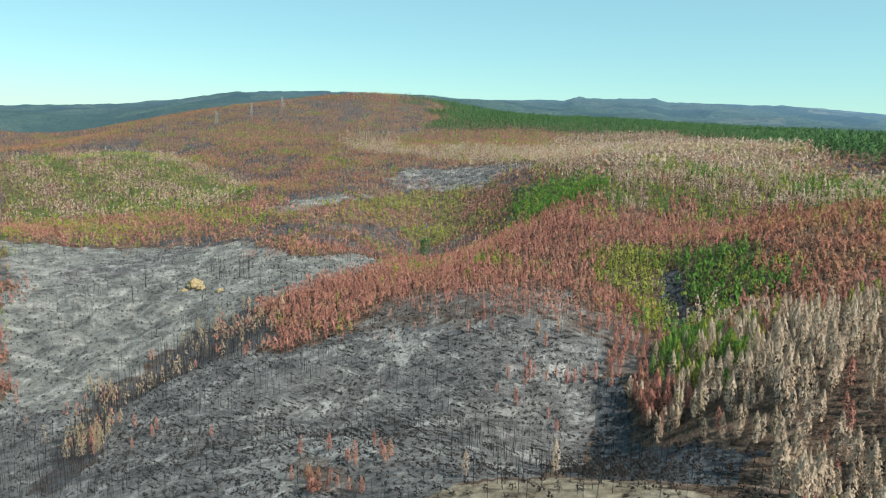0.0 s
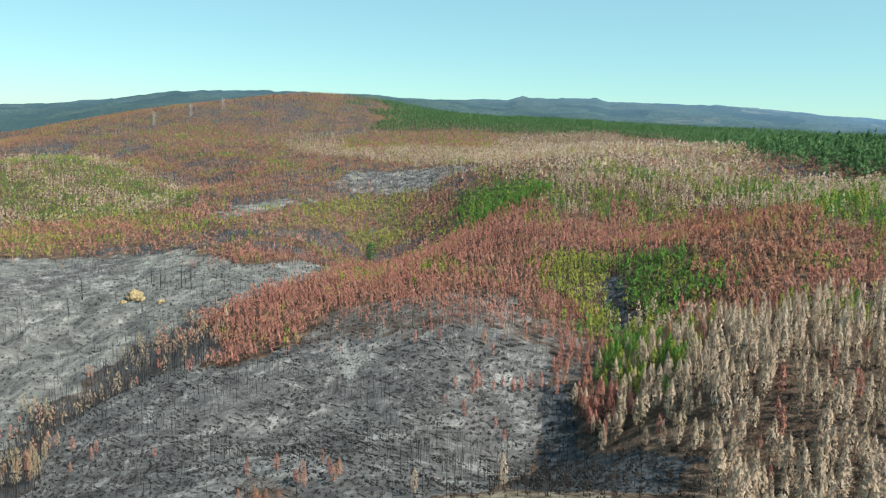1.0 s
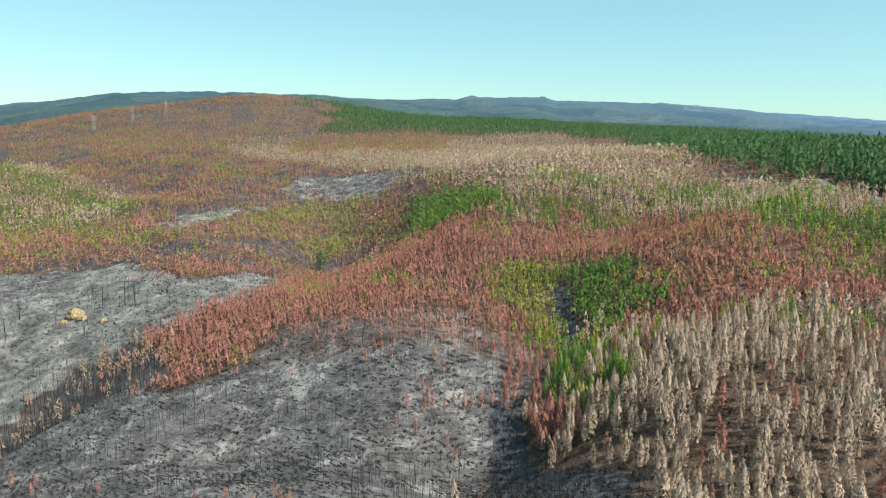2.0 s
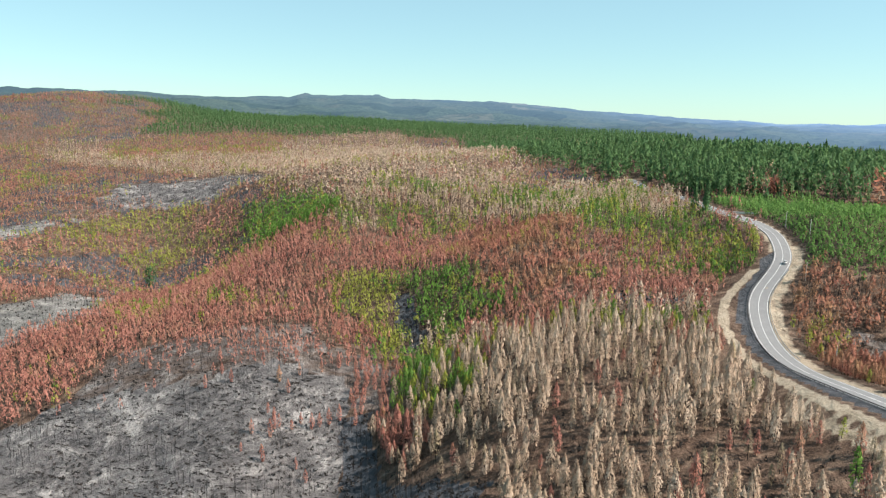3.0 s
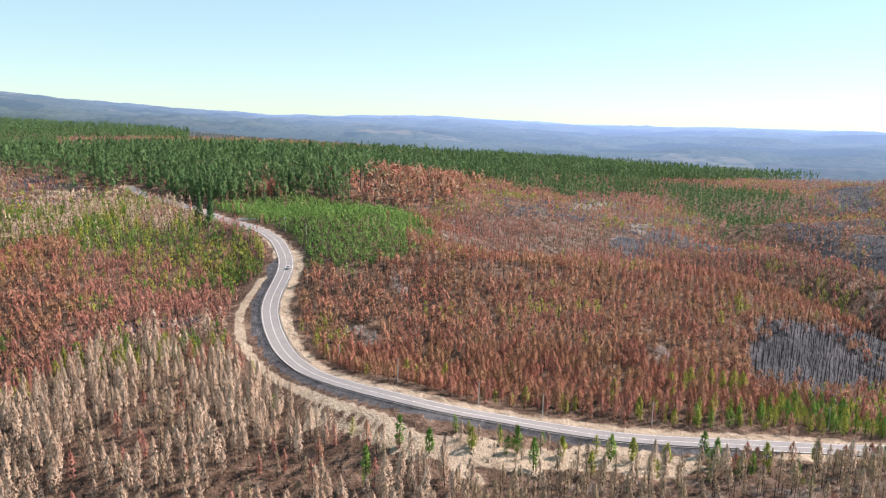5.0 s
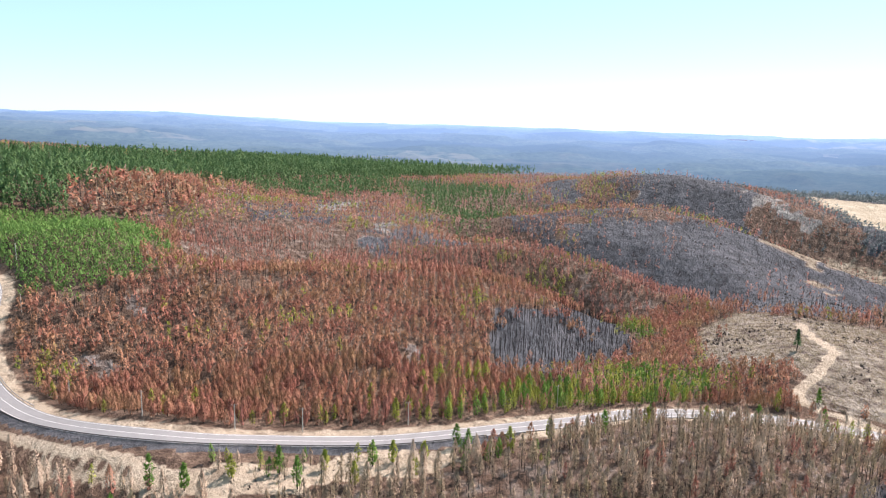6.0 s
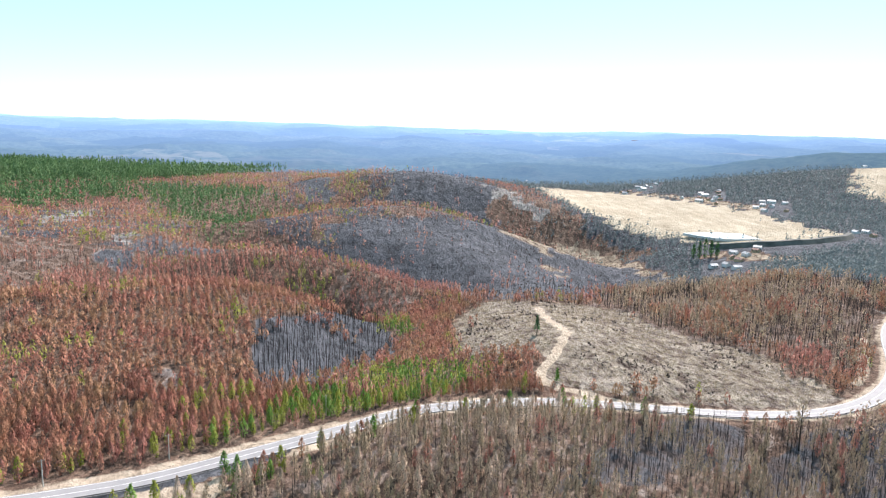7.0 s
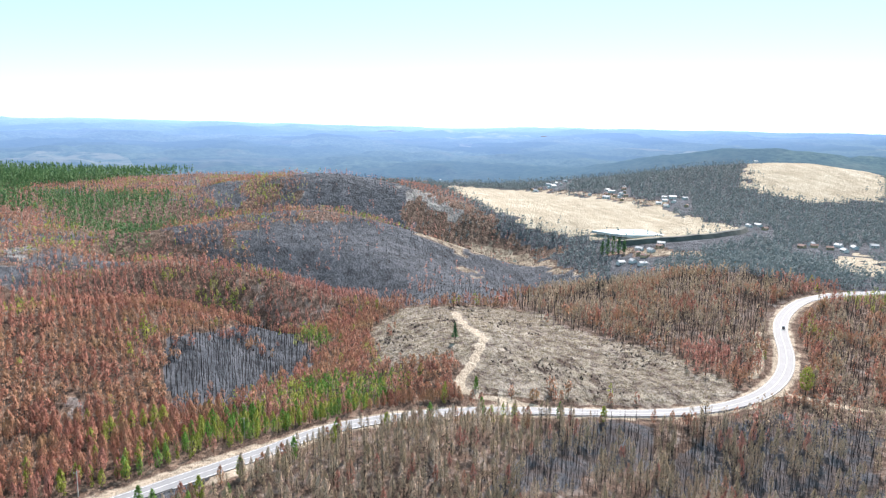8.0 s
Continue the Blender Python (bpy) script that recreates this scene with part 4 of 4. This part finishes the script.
def crown_tris(n, h, low, wide, tuft, shape, up=0.6, slim=0.42, lid=0.0):
    """Tufts of needles in a spindle: triangles, as an array (n, 3, 3)."""
    u = rng.random(n) ** 0.9
    if shape == "plume":
        rad = wide * np.clip(np.sin(np.pi * np.clip(u * 0.93 + 0.07, 0, 1)) ** 0.7, 0.08, 1) * (1.1 - 0.5 * u)
    elif shape == "cone":
        rad = wide * (1.03 - u)
    else:
        rad = wide * np.sqrt(np.clip(1 - (2 * u - 1) ** 2, 0.05, 1))
    a = rng.random(n) * 2 * np.pi
    q = rad * (0.35 + 0.65 * np.sqrt(rng.random(n)))
    out = np.stack([np.cos(a), np.sin(a), 0 * a], -1)
    p = out * q[:, None] + np.stack([0 * u, 0 * u, low + u * (h - low)], -1)
    face = out * 0.75 * (1 - lid) + np.array([0, 0, 0.55 + lid]) + rng.normal(0, 0.3, (n, 3))
    face /= np.linalg.norm(face, axis=1)[:, None]
    tip = out * (1 - up) + np.array([0, 0, up]) + rng.normal(0, 0.25, (n, 3))
    tip -= face * (tip * face).sum(1)[:, None] * 0.85
    tip /= np.linalg.norm(tip, axis=1)[:, None]
    side = np.cross(tip, face)
    side /= np.linalg.norm(side, axis=1)[:, None]
    s = tuft * (0.7 + 0.6 * rng.random(n))[:, None]
    return np.stack([p + tip * s, p - tip * s * 0.5 + side * s * slim, p - tip * s * 0.5 - side * s * slim], 1)


def softness(tris):
    """Directions in which the tufts of a crown spread, one for each corner: out from the stem and up."""
    if not len(tris):
        return np.zeros((0, 3))
    c = tris.mean(1)
    top = max(1e-3, tris[..., 2].max())
    out = c * (1, 1, 0)
    out /= np.maximum(np.linalg.norm(out, axis=1), 1e-4)[:, None]
    n = out * 0.42 + np.stack([0 * c[:, 2], 0 * c[:, 2], 0.5 + 0.45 * c[:, 2] / top], -1) + rng.normal(0, 0.16, c.shape)
    return np.repeat(n / np.linalg.norm(n, axis=1)[:, None], 3, 0)


def trunk_tris(h, r, lean=0.03):
    """A thin tapered stem of three sides."""
    a = np.arange(3) * 2 * np.pi / 3
    b = np.stack([r * np.cos(a), r * np.sin(a), 0 * a - 0.8], -1)
    t = np.stack([0.25 * r * np.cos(a) + lean * h * 0.4, 0.25 * r * np.sin(a), 0 * a + h], -1)
    out = []
    for i in range(3):
        j = (i + 1) % 3
        out += [[b[i], b[j], t[j]], [b[i], t[j], t[i]]]
    return np.array(out)


def limb_tris(n, h, length):
    out = []
    for _ in range(n):
        z, a = h * (0.35 + 0.6 * rng.random()), rng.random() * 6.28
        d = np.array([math.cos(a), math.sin(a), 0.7])
        p = np.array([0, 0, z])
        out.append([p, p + (0, 0, 0.12), p + d * length * (1.1 - z / h) * (0.6 + 0.6 * rng.random())])
    return np.array(out)


# species: height, crown from, crown width, tuft size, shape, tufts near, mid and far
SPECIES = {
    "pale": (10.0, 0.14, 1.6, 0.56, "plume", 230, 34, 8),
    "red": (7.6, 0.08, 1.5, 0.6, "plume", 140, 28, 7),
    "bushy": (6.3, 0.14, 1.85, 0.62, "plume", 150, 30, 7),
    "olive": (7.0, 0.05, 1.7, 0.58, "plume", 130, 26, 7),
    "green": (7.6, 0.04, 1.75, 0.6, "plume", 150, 30, 8),
    "young": (5.2, 0.04, 1.8, 0.62, "plume", 60, 22, 9),
    "pine": (21.0, 0.22, 2.9, 1.5, "plume", 90, 44, 18),
    "brown": (8.0, 0.18, 1.4, 0.52, "plume", 120, 22, 7),
    "woods": (7.0, 0.05, 2.6, 1.1, "plume", 60, 22, 10),
    "stick": (7.0, 0.5, 0.5, 0.4, "plume", 0, 0, 0),
    "scrub": (1.3, 0.0, 0.95, 0.6, "round", 14, 8, 4),
    "debris": (0.3, 0.0, 1.6, 1.2, "round", 12, 8, 4),
    # flat dark clumps modelled in place of shadows cast across the ash
    "windrow": (1.0, 0.0, 2.8, 0.75, "round", 26, 16, 5),
}


def prototype(kind, detail):
    """(tufts, wood): triangles of one tree at the origin."""
    h, low, wide, tuft, shape, near, mid, far = SPECIES[kind]
    bare = np.zeros((0, 3, 3))
    if kind == "stick":
        w = trunk_tris(h, 0.11 if detail == 0 else 0.14, rng.normal(0, 0.05))
        return bare, np.concatenate([w, limb_tris((6, 3, 1)[detail], h, 1.3)])
    if kind in ("scrub", "debris"):
        n = (near, mid, far)[detail]
        return crown_tris(n, h, 0.02, wide, tuft * (1, 1.25, 1.6)[detail], shape, 0.5 if kind == "scrub" else 0.03, 0.3 if kind == "scrub" else 0.06), bare
    if kind == "windrow":
        return crown_tris((near, mid, far)[detail], h, 0.05, wide, tuft * (1, 1.2, 1.8)[detail], shape, 0.3, 0.34) * (1.15, 0.17, 0.75), bare
    tall = h * rng.uniform(0.9, 1.1)
    if kind in ("pine", "woods", "young"):
        n, grow = ((near, 1.0), (mid, 1.3), (far, 1.75))[detail]
        wood = trunk_tris(h * 0.8, 0.26 if kind == "pine" else 0.12) if detail < 2 else bare
        return crown_tris(n, tall, low * h * rng.uniform(0.6, 1.1), wide, tuft * grow, shape, 0.62 if kind == "woods" else 0.8, 0.36, 0.3 if kind == "woods" else 0.12), wood
    if detail == 2:
        return crown_tris(far, tall, low * h * 0.5, wide * 0.85, tuft * 2.5, shape, 0.72, 0.34, 0.3), bare
    if detail == 1:
        return crown_tris(mid, tall, low * h, wide * 0.97, tuft * 1.5, shape, 0.75, 0.3, 0.15), trunk_tris(h * 0.7, 0.15)
    return crown_tris(near, tall, low * h, wide, tuft, shape, 0.78, 0.26), np.concatenate([trunk_tris(h * 0.93, 0.13), limb_tris(4, h, wide)])


PROTO = {(k, d): [prototype(k, d) for _ in range(6)] for k in SPECIES for d in range(3)}

# what grows where: spacing in metres, height factor, and shares of each species
GROWS = {
    "red": (3.3, 1.0, {"red": 0.93, "stick": 0.03, "olive": 0.04}),
    "red_bushy": (3.3, 1.0, {"stick": 0.05, "bushy": 0.91, "olive": 0.04}),
    "floor": (3.2, 0.9, {"scrub": 0.68, "stick": 0.26, "pale": 0.06}),
    "red_far": (3.5, 0.95, {"stick": 0.22, "bushy": 0.6, "brown": 0.12, "olive": 0.06}),
    "red_sparse": (3.6, 0.8, {"red": 0.5, "stick": 0.2, "scrub": 0.2, "windrow": 0.1}),
    "red_tall": (3.6, 1.9, {"stick": 0.34, "brown": 0.14, "bushy": 0.52}),
    "red_woods": (4.2, 0.8, {"red": 0.62, "woods": 0.2, "stick": 0.18}),
    "verge": (3.6, 0.7, {"green": 0.35, "olive": 0.2, "brown": 0.3, "scrub": 0.15}),
    "pale": (4.6, 1.1, {"pale": 0.66, "brown": 0.12, "red": 0.05, "scrub": 0.17}),
    "pale_far": (3.7, 1.0, {"olive": 0.14, "pale": 0.66, "brown": 0.08, "red": 0.12}),
    "mix_pale_green": (3.5, 1.0, {"green": 0.28, "olive": 0.32, "pale": 0.35, "red": 0.05}),
    "mix_olive_red": (3.4, 0.95, {"green": 0.05, "olive": 0.35, "red": 0.6}),
    "olive": (3.0, 1.0, {"olive": 0.9, "green": 0.1}),
    "green": (3.0, 1.1, {"green": 0.9, "olive": 0.1}),
    "green_mix": (3.2, 0.95, {"green": 0.36, "olive": 0.46, "red": 0.18}),
    "pine": (4.5, 0.95, {"pine": 1.0}),
    "pine_far": (5.0, 0.85, {"pine": 1.0}),
    "pine_mid": (4.8, 0.6, {"pine": 0.8, "red": 0.2}),
    "pine_red": (4.3, 0.8, {"pine": 0.4, "red": 0.6}),
    "young": (2.7, 1.0, {"young": 1.0}),
    "ash": (2.9, 0.8, {"stick": 0.27, "windrow": 0.3, "scrub": 0.42, "red": 0.01}),
    "ash_pale": (5.0, 0.9, {"stick": 0.2, "windrow": 0.08, "scrub": 0.72}),
    "ash_dark": (5.6, 0.9, {"stick": 0.22, "scrub": 0.66, "red": 0.12}),
    "ash_thin": (4.0, 0.85, {"red": 0.55, "stick": 0.25, "scrub": 0.2}),
    "sticks": (2.8, 1.05, {"stick": 0.84, "scrub": 0.1, "bushy": 0.06}),
    "brown": (3.7, 1.0, {"stick": 0.18, "brown": 0.66, "pale": 0.06, "red": 0.03, "scrub": 0.05}),
    "charred": (2.9, 1.05, {"stick": 0.66, "brown": 0.26, "red": 0.04, "scrub": 0.04}),
    "burnt": (3.0, 1.15, {"stick": 0.5, "brown": 0.36, "bushy": 0.14}),
    "sand": (5.6, 0.75, {"brown": 0.3, "scrub": 0.35, "pale": 0.2, "olive": 0.15}),
    "slash": (2.6, 1.0, {"debris": 0.9, "scrub": 0.1}),
    "tan": (5.0, 1.0, {"scrub": 0.7, "stick": 0.3}),
    "gap": (3.0, 1.2, {"scrub": 0.85, "stick": 0.15}),
    "woods": (4.0, 0.9, {"woods": 1.0}),
}


BARE = {"ash", "gap", "ash_pale", "slash", "brown", "field"}


def plant():
    """Every tree as rows of x, y, species index, height factor, detail."""
    names = list(SPECIES)
    rows = []
    for r0, r1, detail, stretch in ((165, 330, 0, 1.0), (330, 640, 1, 1.1), (640, 1500, 2, 1.35), (1500, 2700, 2, 2.1)):
        for kind, (gap, tall, share) in GROWS.items():
            if kind not in KINDS:
                continue
            s = gap * stretch
            xs = np.arange(-r1 * 0.85, r1 * 1.1, s * 0.8)
            ys = np.arange(-r1 * 1.0, r1 * 1.1, s * 1.25)
            x, y = (q.ravel() for q in np.meshgrid(xs, ys))
            c, sn = math.cos(0.2), math.sin(0.2)
            x, y = c * x - sn * y, sn * x + c * y
            loose = 0.6 if "pine" in share or kind in ("ash_thin", "red_woods") else 0.36
            x = x + rng.uniform(-loose, loose, x.shape) * s
            y = y + rng.uniform(-loose, loose, y.shape) * s
            r, az = np.hypot(x, y), np.degrees(np.arctan2(x, y))
            keep = (r >= r0) & (r < r1) & (az > -36) & (az < 141) & (r < np.interp(az, [10, 32, 55, 95, 110], [2750, 2350, 1850, 1700, 1560]))
            x, y, r = x[keep], y[keep], r[keep]
            far = np.clip(r * 0.016, 3, 16)
            loose = rng.normal(0, 1, (2, len(x))) * far * (rng.random(len(x)) < 0.5)
            if kind in BARE:
                loose = loose * (0.7 if kind == "ash" else 0.3)
            keep = zone_of(x, y, loose) == KINDS.index(kind)
            x, y = x[keep], y[keep]
            keep = from_line(x, y, road_line)[0] > np.where((y > 0) & (y < 300), 13.5, 11) + rng.normal(0, 0.8, x.shape)
            for line, wide in ((TRACK, 6.5), (PATHWAY, 4.0), (SPUR, 4.0)):
                keep &= from_line(x, y, resampled(line, 2.0))[0] > wide
            keep &= ripple(x, y, 14, 9) + 0.5 * rng.normal(0, 1, x.shape) > -0.95
            if kind in ("woods", "red_woods", "burnt"):
                for hx, hy in built + [tuple(q) for q in dam_line[::3]]:
                    u = np.clip(((hx - x) * hx + (hy - y) * hy) / math.hypot(hx, hy), 0, 60)
                    keep &= np.hypot(x - hx * (1 - u / math.hypot(hx, hy)), y - hy * (1 - u / math.hypot(hx, hy))) > 10
            x, y = x[keep], y[keep]
            drift = ripple(x, y, 31, 31) + 0.6 * ripple(x, y, 9, 33) + rng.normal(0, 0.42, x.shape)
            rank = (np.argsort(np.argsort(drift)) + 0.5) / max(1, len(x))
            which = np.searchsorted(np.cumsum(list(share.values())) / sum(share.values()), rank).clip(0, len(share) - 1)
            idx = np.array([names.index(k) for k in share])[which]
            size = tall * np.clip(rng.normal(1, 0.12 if "pine" in share else 0.2, len(x)), 0.5, 1.45)
            rows.append(np.stack([x, y, idx, size, np.full(len(x), detail)], -1))
    return np.concatenate(rows)


trees = plant()
tree_z = height(trees[:, 0], trees[:, 1])


def placed(tris, x, y, z, size, turn):
    """Copies of triangles (n, 3, 3) at many places: (places, n, 3, 3)."""
    c, s = np.cos(turn)[:, None, None], np.sin(turn)[:, None, None]
    t = tris[None] * size[:, None, None, None]
    return np.stack([c * t[..., 0] - s * t[..., 1] + x[:, None, None], s * t[..., 0] + c * t[..., 1] + y[:, None, None], t[..., 2] + z[:, None, None]], -1)


LABELS = {
    "pale": ("dead_pine", "scorched pine with pale beige dried needles", "tree"),
    "red": ("scorched_pine", "slender scorched pine with rust-red dead needles", "tree"),
    "bushy": ("browned_sapling", "bushy scorched pine with red-brown needles in planted rows", "tree"),
    "olive": ("yellowing_pine", "half-scorched pine with yellow-green needles", "tree"),
    "green": ("green_pine", "surviving young pine with fresh green needles", "tree"),
    "young": ("plantation_pine", "young green plantation pine beside the road", "tree"),
    "pine": ("mature_pine", "tall dark green mature pine", "tree"),
    "brown": ("browned_pine", "burnt pine with thin brown needles and black trunk", "tree"),
    "woods": ("valley_tree", "round green valley tree", "tree"),
    "scrub": ("charred_scrub", "low charred scrub on the ash", "scrub"),
    "windrow": ("brush_windrow", "low dark clump modelled as a shadow streak on the ash", "brush"),
    "debris": ("felling_debris", "dry pale branches left on the cleared slope", "debris"),
    "stick": ("charred_pine", "bare charred pine trunk with broken twigs", "tree"),
}
SINGLE = {"pale": 260, "red": 200, "bushy": 200, "olive": 80, "green": 100, "young": 0, "pine": 0, "brown": 260, "woods": 0, "stick": 160, "scrub": 0, "debris": 0, "windrow": 0}

for si, kind in enumerate(SPECIES):
    name, label, cat = LABELS[kind]
    leaf = LEAF.get("scrub" if kind == "windrow" else kind, STICK)
    mine = np.nonzero(trees[:, 2] == si)[0]
    order = mine[np.argsort(np.hypot(trees[mine, 0], trees[mine, 1]))]
    single, rest = order[: SINGLE[kind]], order[SINGLE[kind] :]
    meshes = []
    for tufts, wood in PROTO[(kind, 0)]:
        pair = []
        for nm, tr, mt in (("crown", tufts, leaf), ("trunk", wood, BARK if kind != "stick" else STICK)):
            pair.append(mesh_from(nm, tr.reshape(-1, 3), np.arange(len(tr) * 3).reshape(-1, 3), [mt], soft=softness(tr)) if len(tr) else None)
        meshes.append(pair)
    for n, i in enumerate(single):
        crown, trunk = meshes[n % 6]
        top = tagged(new(name), label, cat, name.replace("_", " ") + "s on the slopes")
        top.matrix_basis = pose(trees[i, 0], trees[i, 1], tree_z[i], rng.normal(0, 2.5), rng.normal(0, 2.5), rng.uniform(0, 360)) @ Matrix.Scale(trees[i, 3], 4)
        for nm, me in (("trunk", trunk), ("crown", crown)):
            if me:
                new(nm, me).parent = top
    parts, woods, softs = [], [], []
    for d in range(3):
        for p, (tufts, wood) in enumerate(PROTO[(kind, d)]):
            sel = rest[(trees[rest, 4] == d) & (np.arange(len(rest)) % 6 == p)]
            if not len(sel):
                continue
            # the dark streaks lie along the way that shadows fall
            turn = rng.uniform(0, 6.28, len(sel)) if kind != "windrow" else radians(147) + rng.normal(0, 0.2, len(sel))
            for arr, bag in ((tufts, parts), (wood, woods)):
                if len(arr):
                    bag.append(placed(arr, trees[sel, 0], trees[sel, 1], tree_z[sel], trees[sel, 3], turn).reshape(-1, 3))
                    if bag is parts:
                        zero = np.zeros(len(sel))
                        softs.append(placed(softness(arr).reshape(-1, 3, 3), zero, zero, zero, zero + 1, turn).reshape(-1, 3))
    n1 = sum(len(a) for a in parts) // 3
    if parts or woods:
        v = np.concatenate(parts + woods)
        f = np.arange(len(v)).reshape(-1, 3)
        slot = (np.arange(len(f)) >= n1).astype(int)
        soft = np.concatenate(softs + [np.zeros((len(v) - 3 * n1, 3))])
        o = new(name + ("_stand" if cat == "tree" else ""), mesh_from(name, v, f, [leaf, BARK if kind != "stick" else STICK], slot, soft=soft))
        tagged(o, ("dense stand of trees: " if cat == "tree" else "") + label, "forest" if cat == "tree" else cat, kind="stuff")


# ---------------------------------------------------------------- trees that stand alone
def lone_tree(name, label, x, y, h, wide, leaf, tufts, shape, limbs, low=0.3, bark=BARK, tuft=0.8):
    """A tree with a bent trunk, real limbs and tufts of leaves at their ends."""
    t = thing(name, x, y, rng.uniform(0, 360), label, "tree")
    bend = rng.normal(0, 0.04, 2) * h
    bm = bmesh.new()
    knots = [Vector((bend[0] * u * u, bend[1] * u, u * h * 0.95 - (0.8 if u == 0 else 0))) for u in (0, 0.3, 0.6, 0.85, 1.0)]
    r = h * 0.018
    for k, (a, b) in enumerate(zip(knots, knots[1:])):
        rod(bm, a, b, r * (1 - 0.22 * k), r * (1 - 0.22 * (k + 1)), 7)
    part("trunk", bm, bark, t)
    for n in range(limbs):
        u = 0.3 + 0.65 * (n + rng.random()) / limbs
        a = Vector((bend[0] * u * u, bend[1] * u, u * h * 0.95))
        ang, reach = rng.random() * 6.28, wide * (1.15 - u * 0.7) * rng.uniform(0.6, 1.1)
        mid = a + Vector((math.cos(ang) * reach * 0.5, math.sin(ang) * reach * 0.5, reach * 0.35))
        end = mid + Vector((math.cos(ang + 0.3) * reach * 0.5, math.sin(ang + 0.3) * reach * 0.5, reach * 0.5))
        bm = rod(rod(bmesh.new(), a, mid, r * 0.4, r * 0.26, 5), mid, end, r * 0.26, r * 0.1, 5)
        part("limb", bm, bark, t)
    if tufts:
        tr = crown_tris(tufts, h, low * h, wide, tuft, shape, 0.5, 0.34)
        new("crown", mesh_from("crown", tr.reshape(-1, 3), np.arange(len(tr) * 3).reshape(-1, 3), [leaf], soft=softness(tr))).parent = t
    return t


lone_tree("eucalyptus", "half-scorched olive-leaved eucalyptus at the road bend", 279, -265, 17, 3.6, LEAF["olive"], 420, "round", 9, 0.3)
lone_tree("eucalyptus", "slim olive-leaved eucalyptus at the road bend", 285, -276, 13, 2.2, LEAF["brown"], 220, "round", 7, 0.3)
lone_tree("dead_tree", "tall bare charred tree beside the road", 256, -189, 21, 3.2, LEAF["brown"], 90, "round", 14, 0.55)
lone_tree("lone_pine", "single dark green pine beside the sandy track", 380, -112, 11, 2.0, LEAF["pine"], 260, "cone", 5, 0.25)
lone_tree("lone_pine", "small green pine beside the sandy track", 319, -104, 7, 1.5, LEAF["green"], 160, "cone", 4, 0.1)
lone_tree("dark_tree", "dark tree with pale dead top among scorched pines", -19, 722, 20, 5.5, LEAF["pine"], 260, "round", 7, 0.05, BARK, 1.6)
for x, y, h in ((346, 392, 24), (342, 399, 19), (340, 386, 16)):
    lone_tree("tall_pine", "tall dark pine by the road's far end", x, y, h, 3.2, LEAF["pine"], 300, "cone", 6, 0.15, BARK, 1.3)
for x, y, h in ((300, 299, 13), (305, 306, 15)):
    lone_tree("slim_tree", "slim grey-green tree on the roadside", x, y, h, 2.0, LEAF["olive"], 160, "round", 6, 0.35)
for x, y, h in ((734, -409, 20), (731, -414, 22), (729, -420, 18), (738, -404, 17), (727, -426, 15)):
    lone_tree("poplar", "tall dark tree beside the village houses", x, y, h, 3.0, LEAF["pine"], 140, "plume", 4, 0.05, BARK, 1.6)
for x, y, h in ((-232, 522, 16), (-238, 560, 20), (-149, 539, 17), (-178, 559, 18), (-266, 501, 12), (-160, 552, 19), (-190, 575, 15), (-171, 497, 10), (-120, 520, 11), (-205, 540, 12)):
    lone_tree("burnt_snag", "black burnt snag with bare limbs on the ash slope", x, y, h, 3.6, LEAF["scrub"], 0, "round", 11, 0.4, STICK)
for x, y, h in ((196, 104, 6.5), (205, 92, 8), (214, 80, 6), (222, 66, 7.5), (230, 50, 6), (238, 36, 8.5), (247, 22, 7), (200, 84, 9), (208, 68, 7), (259, 8, 7), (266, -12, 8), (272, -28, 6.5), (184, 124, 9), (186, 114, 7.2), (166, 124, 11), (226, 60, 6.5), (244, 41, 7.4), (284, -31, 8), (289, -53, 6.4), (291, -73, 7.5), (288, -96, 8.6), (286, -111, 6), (281, -131, 7.2), (277, -151, 6.5)):
    lone_tree("verge_pine", "young green pine on the verge beside the sandy track", x, y, h * 1.25, 1.9, LEAF["green" if h > 7 else "olive"], 170, "plume", 4, 0.1)

# tall trees along the skyline of the burnt hill and of the pine ridge
for az, h, leaf, name, label in [(-10.4 + 0.27 * k + 0.1 * math.sin(9.1 * k), 17 + 6 * math.sin(5.3 * k), LEAF["red"], "ridge_pine", "tall thin scorched pine on the hill crest") for k in range(25)] + [
        (3.6 + 0.62 * k + 0.2 * math.sin(7.7 * k), 25 + 4 * math.sin(4.1 * k), LEAF["pine"], "ridge_conifer", "tall green conifer standing above the pine ridge") for k in range(10)]:
    rr = np.linspace(700, 2300, 300)
    hx, hy = rr * math.sin(radians(az)), rr * math.cos(radians(az))
    i = int(((height(hx, hy) - 135) / rr).argmax())
    lone_tree(name, label, hx[i] - 4, hy[i] - 6, h, h * 0.13, leaf, 60, "plume", 3, 0.3, BARK, 2.2)
